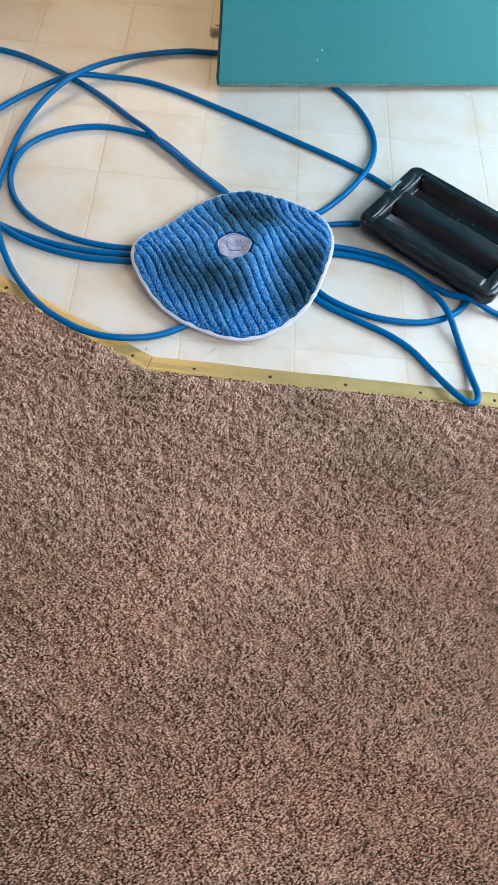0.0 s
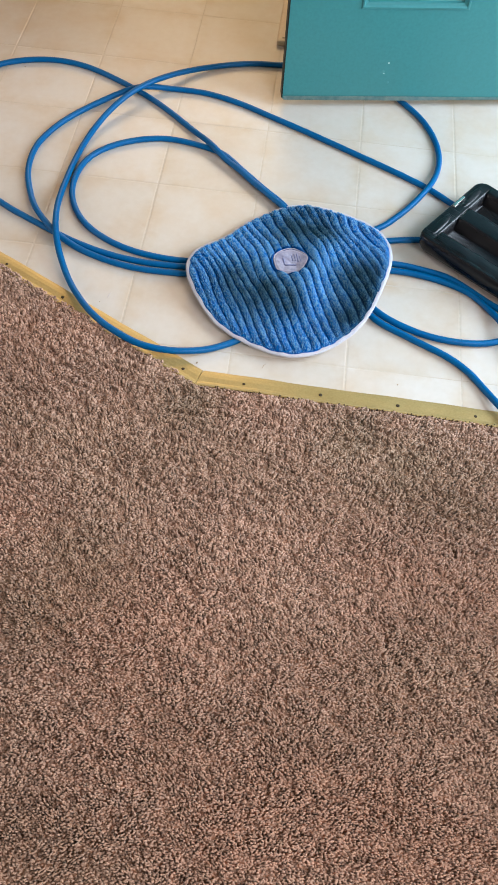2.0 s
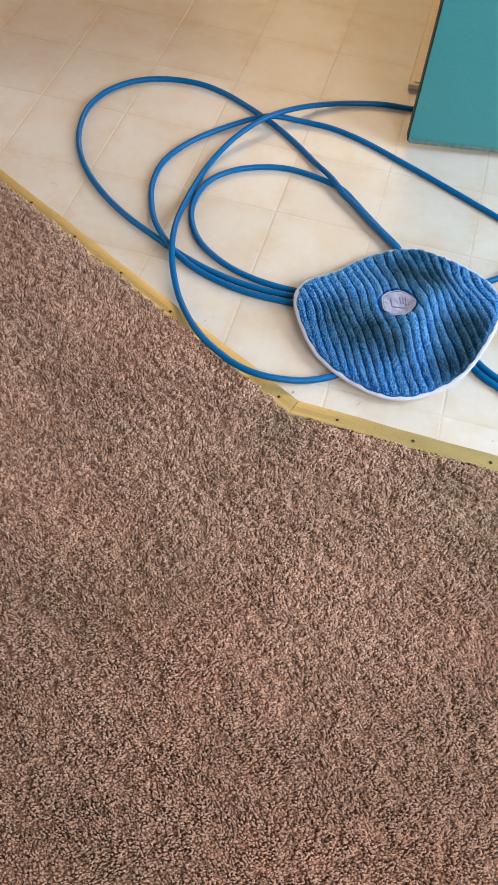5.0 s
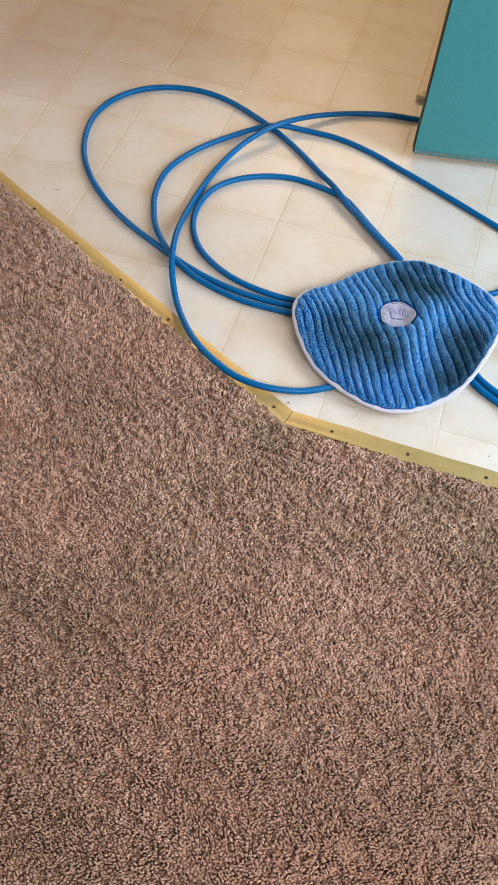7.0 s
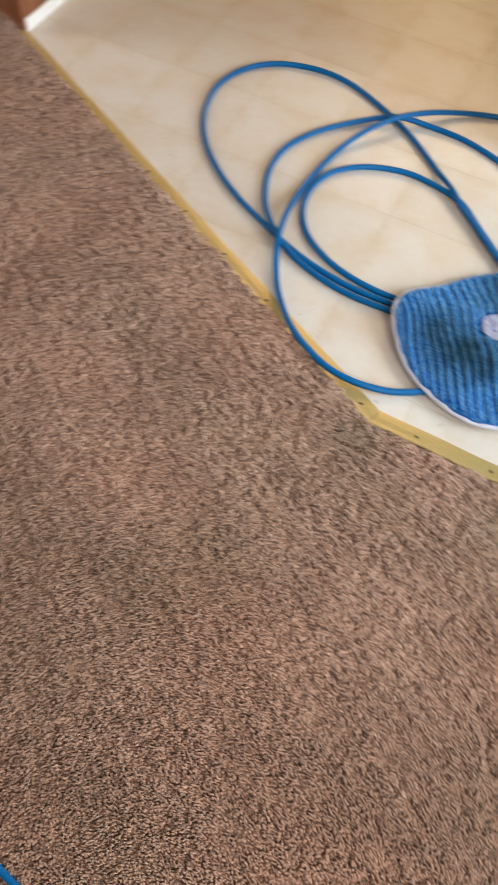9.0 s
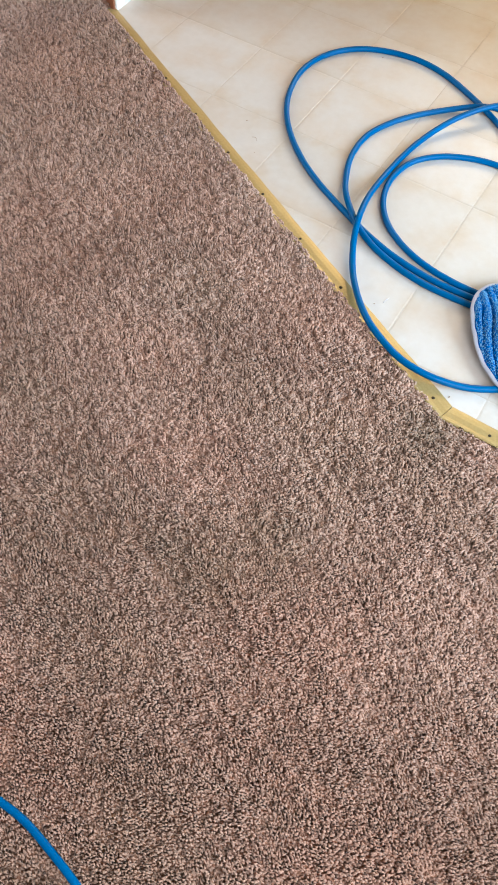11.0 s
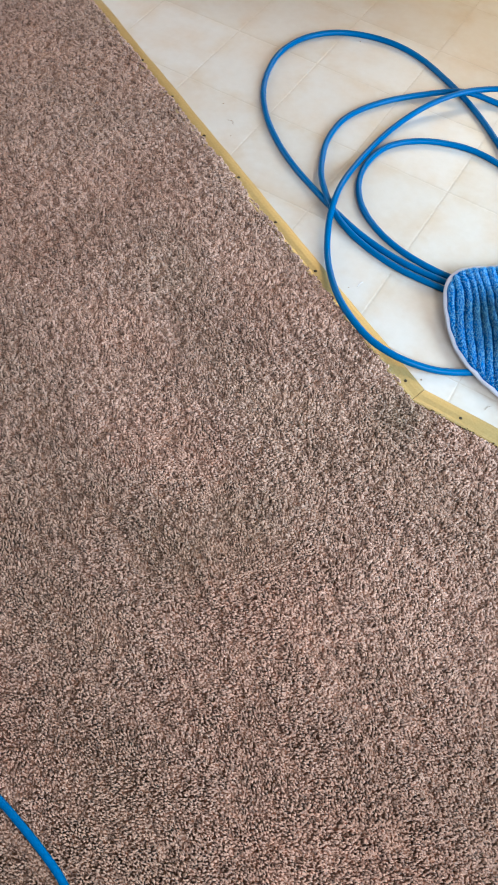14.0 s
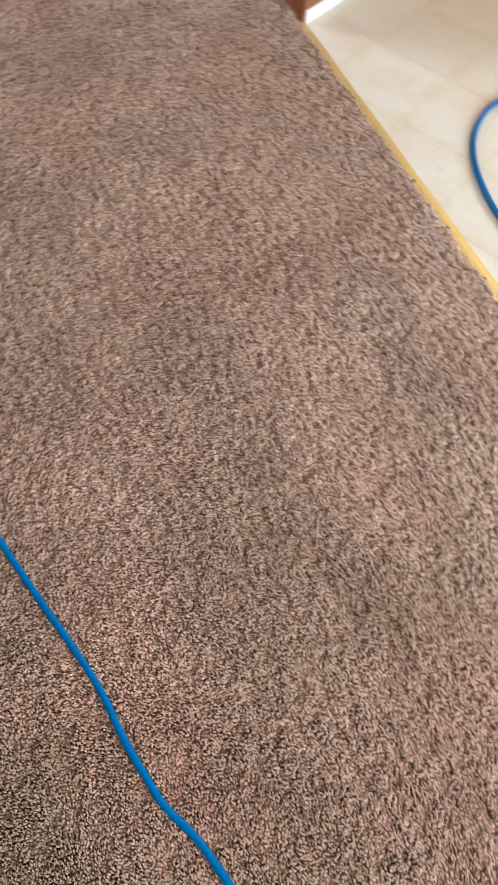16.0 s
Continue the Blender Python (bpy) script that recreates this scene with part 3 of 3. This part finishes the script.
    for j in range(240):
        w = 2 * math.pi * j / 240
        rad = pad_radius(w) + 0.0005
        x, y = rad * math.cos(w), rad * math.sin(w)
        rim.append((x, y, pad_height(x, y) - 0.0010 + 0.0006 * math.sin(31 * w)))
    part("binding", tube_bm(rim, 0.0046, 12, True, 0.62), HEM, ob, "white stitched binding tape", True)
    under, hoops = bmesh.new(), []
    for shrink, drop in ((0.985, 0.0035), (0.940, 0.0090), (0.880, 0.0160)):
        hoop = []
        for j in range(120):
            w = 2 * math.pi * j / 120
            x, y = shrink * pad_radius(w) * math.cos(w), shrink * pad_radius(w) * math.sin(w)
            hoop.append(under.verts.new((x, y, max(0.0015, pad_height(x, y) - drop))))
        hoops.append(hoop)
    for r, q in zip(hoops, hoops[1:]):
        for j in range(120):
            under.faces.new((r[j], r[(j + 1) % 120], q[(j + 1) % 120], q[j]))
    under.faces.new(hoops[-1])
    part("backing", under, HEM, ob, "white cloth backing")
    # round label sewn over the middle
    tag, rows = bmesh.new(), []
    for i in range(13):
        row = []
        for j in range(60):
            w = 2 * math.pi * j / 60
            rad = (0.0300 + 0.0007 * math.sin(3 * w + 0.5) + 0.0008 * math.sin(5 * w)) * i / 12 + 0.0003
            x, y = rad * math.cos(w) - 0.006, rad * math.sin(w) * 1.04 + 0.012
            z = pad_height(x, y) + 0.0062 + 0.0026 * noise.noise((x * 70, y * 70, 2.0)) + 0.0012 * noise.noise((x * 160, y * 160, 3.0)) - (0.0030 if i == 12 else 0)
            row.append(tag.verts.new((x, y, z)))
        rows.append(row)
    for r, s in zip(rows, rows[1:]):
        for j in range(60):
            tag.faces.new((r[j], r[(j + 1) % 60], s[(j + 1) % 60], s[j]))
    label = part("label", tag, PATCH, ob, "pale round cloth label with faded print", True)
    stitch = []
    for j in range(60):
        w = 2 * math.pi * j / 60
        rad = 0.0300 + 0.0007 * math.sin(3 * w + 0.5) + 0.0008 * math.sin(5 * w)
        x, y = rad * math.cos(w) - 0.006, rad * math.sin(w) * 1.04 + 0.012
        stitch.append((x, y, pad_height(x, y) + 0.0062))
    part("seam", tube_bm(stitch, 0.0009, 6, True), HEM, label, smooth=True)
    for x0, y0, x1, y1, wide in ((-0.020, 0.018, -0.014, 0.001, 0.0030), (-0.014, 0.001, 0.006, 0.004, 0.0034), (-0.006, 0.028, -0.001, 0.014, 0.0018), (-0.001, 0.030, 0.004, 0.014, 0.0018), (0.004, 0.031, 0.009, 0.012, 0.0018), (0.010, 0.026, 0.014, 0.010, 0.0016)):
        n, line = 6, []
        for k in range(n + 1):
            x, y = x0 + (x1 - x0) * k / n, y0 + (y1 - y0) * k / n
            line.append((x, y, pad_height(x, y) + 0.0068 + 0.0026 * noise.noise((x * 70, y * 70, 2.0)) + 0.0012 * noise.noise((x * 160, y * 160, 3.0))))
        part("print", tube_bm(line, wide / 2, 6, False, 0.4), PRINT, label, "blue-grey printed bar", True)


# ---- door ----
DOOR = pose(0.621, 0.287, 0, 0, 0, 10.0)
DOOR_WIDE, DOOR_LOW, DOOR_TOP, DOOR_DEEP = 0.90, 0.020, 2.05, 0.044


def door():
    ob = thing("door_1", "open teal painted panel door over the vinyl", "door", DOOR, kind="structure")
    xs = [0, 0.1405, 0.357, 0.543, 0.7595, DOOR_WIDE]
    zs = [DOOR_LOW, 0.217, 0.86, 1.00, 1.60, 1.70, 1.93, DOOR_TOP]
    bm = bmesh.new()
    v = {(i, k): bm.verts.new((x, 0, z)) for i, x in enumerate(xs) for k, z in enumerate(zs)}
    for i in range(5):
        for k in range(7):
            if i in (1, 3) and k in (1, 3, 5):
                continue
            bm.faces.new((v[i, k], v[i + 1, k], v[i + 1, k + 1], v[i, k + 1]))
    back = {(i, k): bm.verts.new((xs[i] + (0.0035 if i == 0 else 0), DOOR_DEEP, zs[k])) for i in (0, 5) for k in (0, 7)}
    bm.faces.new((back[0, 0], back[0, 7], back[5, 7], back[5, 0]))
    bm.faces.new([v[i, 0] for i in range(6)] + [back[5, 0], back[0, 0]])
    bm.faces.new([v[i, 7] for i in range(6)] + [back[5, 7], back[0, 7]])
    bm.faces.new([v[0, k] for k in range(8)] + [back[0, 7], back[0, 0]])
    bm.faces.new([v[5, k] for k in range(8)] + [back[5, 7], back[5, 0]])
    part("slab", bm, TEAL, ob, "teal satin paint")
    for i in (1, 3):
        for k in (1, 3, 5):
            x0, x1, z0, z1 = xs[i], xs[i + 1], zs[k], zs[k + 1]
            bm, rings = bmesh.new(), []
            for inset, deep in ((0.0, 0.0), (0.0015, -0.0022), (0.0045, -0.0026), (0.0075, 0.0005), (0.0125, 0.0020), (0.0135, 0.0075), (0.0150, 0.0085), (0.0400, 0.0015), (0.0415, 0.0008), (0.0440, 0.0008)):
                rings.append([bm.verts.new(c) for c in ((x0 + inset, deep, z0 + inset), (x1 - inset, deep, z0 + inset), (x1 - inset, deep, z1 - inset), (x0 + inset, deep, z1 - inset))])
            for r, s in zip(rings, rings[1:]):
                for j in range(4):
                    bm.faces.new((r[j], r[(j + 1) % 4], s[(j + 1) % 4], s[j]))
            bm.faces.new(rings[-1])
            part("panel", bm, TEAL, ob)
    part("edge_strip", box_bm((-0.0022, 0.003, DOOR_LOW), (0.0030, 0.026, DOOR_TOP), 0.0006), DARK_EDGE, ob, "dark strip on the door edge")
    bm = bmesh.new()
    low = [bm.verts.new(c) for c in ((0.002, -0.0026, DOOR_LOW - 0.001), (0.26, -0.0016, DOOR_LOW - 0.003), (0.62, -0.0012, DOOR_LOW), (0.62, -0.0008, DOOR_LOW + 0.004), (0.26, -0.0012, DOOR_LOW + 0.007), (0.002, -0.0016, DOOR_LOW + 0.008))]
    front = bm.faces.new(low)
    bmesh.ops.solidify(bm, geom=[front], thickness=0.0022)
    part("bottom_sweep", bm, TEAL_WORN, ob, "scuffed lighter strip along the bottom")
    for x, z, wide, tall in ((0.209, 0.084, 0.0034, 0.0042), (0.224, 0.060, 0.0026, 0.0030)):
        bm = bmesh.new()
        bmesh.ops.create_icosphere(bm, subdivisions=3, radius=1.0, matrix=Matrix.Translation((x, 0.0, z)) @ Matrix.Diagonal((wide, 0.0004, tall, 1)))
        for v in bm.verts:
            v.co.x += 0.4 * wide * noise.noise(v.co * 260)
            v.co.z += 0.4 * tall * noise.noise(v.co * 310)
        part("scuff", bm, TEAL_RUBBED, ob, "pale scuff in the teal paint", True)
    for x, z, r in ((0.218, 0.104, 0.0018), (0.212, 0.080, 0.0012), (0.018, 0.022, 0.003), (0.275, 0.021, 0.0018), (0.36, 0.0215, 0.0022)):
        bm = bmesh.new()
        bmesh.ops.create_icosphere(bm, subdivisions=2, radius=r, matrix=Matrix.Translation((x, -0.0004, z)) @ Matrix.Diagonal((1, 0.3, 0.8, 1)))
        part("paint_chip", bm, CHIP, ob, "white chip in the paint", True)


# ---- black tray ----
def rounded_rect(wide, deep, r, n=6):
    out = []
    for cx, cy, a0 in ((wide / 2 - r, deep / 2 - r, 0), (-wide / 2 + r, deep / 2 - r, 90), (-wide / 2 + r, -deep / 2 + r, 180), (wide / 2 - r, -deep / 2 + r, 270)):
        for k in range(n + 1):
            w = math.radians(a0 + 90 * k / n)
            out.append((cx + r * math.cos(w), cy + r * math.sin(w)))
    return out


def black_tray():
    ob = thing("plastic_tray", "glossy black moulded plastic tray with ridges, lying on the hose", "tray", pose(1.094, -0.111, 0.0137, 0, 0, -36.0))
    bm, rings = bmesh.new(), []
    for wide, deep, r, z in ((0.280, 0.194, 0.018, 0.000), (0.290, 0.204, 0.020, 0.003), (0.299, 0.212, 0.022, 0.012), (0.301, 0.214, 0.022, 0.026), (0.299, 0.212, 0.021, 0.0325), (0.293, 0.206, 0.019, 0.0355), (0.285, 0.198, 0.016, 0.0362),
                             (0.244, 0.190, 0.010, 0.0360), (0.238, 0.186, 0.009, 0.0345), (0.232, 0.182, 0.008, 0.0180), (0.228, 0.178, 0.006, 0.0150)):
        rings.append([bm.verts.new((x, y, z)) for x, y in rounded_rect(wide, deep, r)])
    for a, b in zip(rings, rings[1:]):
        for j in range(len(a)):
            bm.faces.new((a[j], a[(j + 1) % len(a)], b[(j + 1) % len(a)], b[j]))
    bm.faces.new(rings[0]), bm.faces.new(rings[-1])
    part("body", bm, BLACK, ob, smooth=True)
    for y, wide, top in ((-0.086, 0.034, 0.0364), (0.004, 0.040, 0.0352), (0.092, 0.022, 0.0362)):
        bm = bmesh.new()
        prof = [(-wide / 2 - 0.012, 0.0148), (-wide / 2 - 0.002, top - 0.004), (-wide / 2 + 0.001, top - 0.001), (-wide / 2 + 0.006, top), (wide / 2 - 0.006, top), (wide / 2 - 0.001, top - 0.001), (wide / 2 + 0.002, top - 0.004), (wide / 2 + 0.012, 0.0148)]
        ends = []
        for k in range(33):
            x = -0.119 + 0.238 * k / 32
            ends.append([bm.verts.new((x, min(max(y + a, -0.0985), 0.0985) + 0.0007 * math.sin(x * 60 + y * 40), z + 0.0007 * math.sin(x * 45 + 9 * y) + 0.0004 * math.sin(x * 130 + a * 300))) for a, z in prof])
        for a, b in zip(ends, ends[1:]):
            for j in range(len(prof) - 1):
                bm.faces.new((a[j], a[j + 1], b[j + 1], b[j]))
        bm.faces.new(ends[0]), bm.faces.new(ends[-1])
        part("ridge", bm, BLACK, ob, smooth=True)
    for x in (-0.1325, 0.1325):
        for y in (-0.054, 0.050):
            bm = bmesh.new()
            bmesh.ops.create_uvsphere(bm, u_segments=20, v_segments=12, radius=1.0, matrix=pose(x, y, 0.0345, 0, 0, 4) @ Matrix.Diagonal((0.0085, 0.040, 0.0042, 1)))
            part("rib", bm, BLACK, ob, "rounded raised rib", True)
    rng = np.random.RandomState(21)
    for k in range(7):
        bm = bmesh.new()
        x, y, r = rng.uniform(-0.02, 0.12), rng.uniform(0.020, 0.080), rng.uniform(0.0006, 0.0012)
        bmesh.ops.create_icosphere(bm, subdivisions=1, radius=r, matrix=pose(x, y, 0.0153 if 0.037 < y < 0.068 else 0.0310))
        part("lint_speck", bm, CHIP, ob, "white speck of lint")
    part("clip", box_bm((-0.1460, 0.002, 0.0352), (-0.1395, 0.038, 0.0388), 0.0014), CHROME, ob, "bright metal clip on the rim")


# ---- small things on the vinyl ----
def flat_board():
    ob = thing("floor_board", "flat beige board lying on the vinyl behind the door", "board", pose(0.587, 0.508, 0.0))
    part("board", box_bm((0, 0, 0.0005), (0.30, 0.42, 0.014), 0.004), BEIGE, ob)
    part("lip", box_bm((0.012, 0.012, 0.0138), (0.288, 0.408, 0.0165), 0.001), BEIGE, ob)


def thread(x, y, turn, length, bend, material, label):
    ob = thing("thread", label, "thread", pose(x, y, 0.0, 0, 0, turn), group="lint on the vinyl")
    line = [(length * (k / 8 - 0.5), bend * math.sin(math.pi * k / 8), 0.0009 + 0.0012 * math.sin(math.pi * k / 8)) for k in range(9)]
    part("fibre", tube_bm(line, 0.00035, 5), material, ob, smooth=True)


def crumb(x, y, r, turn):
    ob = thing("crumb", "small brown crumb lying on the vinyl", "crumb", pose(x, y, 0.0, 0, 0, turn), group="crumbs on the vinyl")
    bm = bmesh.new()
    bmesh.ops.create_icosphere(bm, subdivisions=2, radius=r, matrix=Matrix.Translation((0, 0, r * 0.5)) @ Matrix.Diagonal((1.3, 0.8, 0.55, 1)))
    for v in bm.verts:
        v.co *= 1 + 0.25 * noise.noise(v.co * 900)
    part("grain", bm, CRUMB, ob)


cleaning_pad()
door()
black_tray()
flat_board()
thread(-0.052, -0.071, -15, 0.016, 0.004, CRUMB, "brown curled thread lying on the vinyl")
thread(0.366, -0.305, 75, 0.014, 0.001, HEM, "pale thread lying on the vinyl by the hose")
thread(0.660, -0.420, 60, 0.012, 0.001, CRUMB, "brown thread lying on the vinyl by the pad")
for x, y, r, turn in ((-0.095, -0.030, 0.0016, 20), (-0.030, -0.105, 0.0014, 70), (0.040, 0.325, 0.0018, 10), (0.352, -0.322, 0.0015, 40), (0.440, -0.385, 0.0020, 0), (0.890, -0.425, 0.0017, 50), (0.545, -0.430, 0.0022, 80)):
    crumb(x, y, 0.75 * r, turn)


# ---- carpet ----
def carpet():
    ob = thing("carpet", "brown cut-pile carpet with cleaned lighter swaths", "carpet", kind="structure")
    lip = 0.0125
    e = ELBOW - ACROSS * lip * 0.9
    far = ELBOW + ALONG * 1.262 - ACROSS * lip
    bm = bmesh.new()
    outline = [(ROOM_W, ROOM_S), (ROOM_E, ROOM_S), (ROOM_E, ELBOW[1] - lip - 0.0195), (ELBOW[0] - 0.002, ELBOW[1] - lip), (far[0], far[1]), (far[0], POST[1] + 0.05), (POST[0] - 1.1, POST[1] + 0.45), (POST[0] - 1.1, ROOM_N), (ROOM_W, ROOM_N)]
    low = [bm.verts.new((x, y, -0.0005)) for x, y in outline]
    top = [bm.verts.new((x, y, 0.0060)) for x, y in outline]
    bm.faces.new(low), bm.faces.new(top)
    for k in range(len(low)):
        j = (k + 1) % len(low)
        bm.faces.new((low[k], low[j], top[j], top[k]))
    part("backing", bm, CARPET_GROUND, ob)

    gap = 0.0041
    xs, ys = np.meshgrid(np.arange(-1.25, 1.30, gap), np.arange(-1.52, 0.15, 0.0027))
    xs[1::2] += gap / 2
    rng = np.random.RandomState(7)
    x, y = xs.ravel() + rng.uniform(-0.0018, 0.0018, xs.size), ys.ravel() + rng.uniform(-0.0012, 0.0012, xs.size)
    along = (x - ELBOW[0]) * ALONG[0] + (y - ELBOW[1]) * ALONG[1]
    edge = np.where(along < 0, -0.0166, -0.0128) + 0.0085 * np.clip(along, 0, 1) + 0.0050 * (value_noise(x, y, 0.012, 3) - 0.5)
    keep = (inland(x, y) < edge) & (y < POST[1] - 0.002) & ((x + 1.20) * 1.10 + (y + 0.42) * 1.37 > 0)
    x, y = x[keep], y[keep]
    count = len(x)
    # the pile leans this way and that in broad wavy bands, as it was brushed
    band = 2 * value_noise(0.35 * x + 0.2 * y, y, 0.055, 11) - 1
    lean_x = 0.0008 * (2 * value_noise(x, y, 0.20, 13) - 1) + rng.uniform(-0.0010, 0.0010, count)
    lean_y = 0.0016 * band + rng.uniform(-0.0010, 0.0010, count)
    # low ridges of pile run along the room, broken into clumps
    ridge = value_noise(0.46 * x + 0.06 * y, y + 0.05 * x, 0.0070, 14)
    clump = value_noise(0.85 * x, y, 0.0059, 16)
    heap = np.clip((0.58 * ridge + 0.42 * clump - 0.24) / 0.46, 0, 1)
    tall = 0.0026 + 0.0084 * heap * heap * (3 - 2 * heap) + rng.uniform(-0.0009, 0.0009, count) + 0.0010 * value_noise(x, y, 0.12, 15)
    root = np.where(along[keep] < -0.01, 0.45, 0.65)
    tall *= np.clip(root + (edge[keep] - inland(x, y)) / 0.022, root, 1)
    # each tuft is a flattened twist of yarn, wider along the rows than across them
    spin = 1.1 * (value_noise(x, y, 0.05, 18) - 0.5) + rng.normal(0, 0.32, count)
    wide, flip = rng.uniform(0.8, 1.2, count), rng.uniform(0, 2 * math.pi, count)
    verts = np.zeros((count, 7, 3))
    verts[:, 6] = np.column_stack((x + lean_x, y + lean_y, 0.0052 + tall))
    for ring, (long, short, up) in enumerate(((0.0036, 0.0023, 0.0), (0.0033, 0.0018, 0.77))):
        for k in range(3):
            w = 2 * math.pi * k / 3 + flip + 0.6 * ring
            a, b = wide * long * np.cos(w), short * np.sin(w)
            verts[:, 3 * ring + k, 0] = x + a * np.cos(spin) - b * np.sin(spin) + 0.8 * up * lean_x
            verts[:, 3 * ring + k, 1] = y + a * np.sin(spin) + b * np.cos(spin) + 0.8 * up * lean_y
            verts[:, 3 * ring + k, 2] = 0.0052 + up * tall
    tri = []
    for k in range(3):
        j = (k + 1) % 3
        tri += [(k, j, 3 + j), (k, 3 + j, 3 + k), (3 + k, 3 + j, 6)]
    tri = np.array(tri)
    faces = (np.arange(count)[:, None, None] * 7 + tri[None]).reshape(-1, 3)
    mesh = bpy.data.meshes.new("pile")
    mesh.vertices.add(count * 7)
    mesh.vertices.foreach_set("co", verts.ravel())
    mesh.loops.add(faces.size)
    mesh.loops.foreach_set("vertex_index", faces.ravel().astype(np.int32))
    mesh.polygons.add(len(faces))
    mesh.polygons.foreach_set("loop_start", np.arange(0, faces.size, 3, dtype=np.int32))
    mesh.update(calc_edges=True)
    mesh.validate()
    mesh.materials.append(PILE)
    pile = new("pile", mesh)
    pile.parent = ob
    tagged(pile, "short twisted brown carpet tufts", kind="stuff")
    # frayed yarn along the straight strip, its dark colour standing for the shaded gap
    fray, pick = bmesh.new(), random.Random(17)
    for k in range(420):
        x = ELBOW[0] + 0.03 + 0.93 * k / 420 + pick.uniform(-0.003, 0.003)
        if noise.noise((x * 38, 0.0, 6.0)) < -0.05 - 0.6 * (x - ELBOW[0]):
            continue
        y = ELBOW[1] - 0.0200 * (x - ELBOW[0]) - 0.0170 + pick.uniform(-0.0022, 0.0012)
        up, r, dx, dy = pick.uniform(0.0065, 0.0110), pick.uniform(0.0012, 0.0021), pick.uniform(-0.0025, 0.0025), pick.uniform(-0.001, 0.0022)
        foot = [fray.verts.new((x + r * math.cos(2.094 * j + k), y + r * math.sin(2.094 * j + k), 0.003)) for j in range(3)]
        tip = [fray.verts.new((x + dx + 0.6 * r * math.cos(2.094 * j + k), y + dy + 0.6 * r * math.sin(2.094 * j + k), up)) for j in range(3)]
        for j in range(3):
            fray.faces.new((foot[j], foot[(j + 1) % 3], tip[(j + 1) % 3], tip[j]))
        fray.faces.new(tip)
    fringe = part("frayed_edge", fray, FRAYED, ob)
    tagged(fringe, "frayed carpet edge, coloured dark for the shaded gap by the strip", kind="stuff")


carpet()


# ---- vinyl floor, tile by tile ----
def vinyl_floor():
    ob = solid("floor", box_bm((ROOM_W, ROOM_S, -0.10), (ROOM_E, ROOM_N, -0.0003)), JOINT, "cream sheet vinyl embossed with square tiles", "floor", "structure")
    half, cut = TILE / 2 - 0.0008, 0.0026
    bm = bmesh.new()
    rings = [[bm.verts.new((sx * w, sy * w, z)) for sx, sy in ((-1, -1), (1, -1), (1, 1), (-1, 1))] for w, z in ((half, -0.0028), (half, -0.00035), (half - 0.4 * cut, -0.00015), (half - cut, 0.0))]
    for r, s in zip(rings, rings[1:]):
        for j in range(4):
            bm.faces.new((r[j], r[(j + 1) % 4], s[(j + 1) % 4], s[j]))
    bm.faces.new(rings[-1])
    mesh = finish(bm, "tile", VINYL, False)
    for i in range(-4, 8):
        for j in range(-3, 12):
            x, y = (i + 0.5) * TILE, (j + 0.5) * TILE
            if inland(x, y) < -0.16 or x + half > ROOM_E or y + half > ROOM_N or (x < POST[0] - 0.1 and y > POST[1]):
                continue
            tile = new("tile", mesh)
            tile.parent = ob
            tile.location = (x, y, 0)


vinyl_floor()
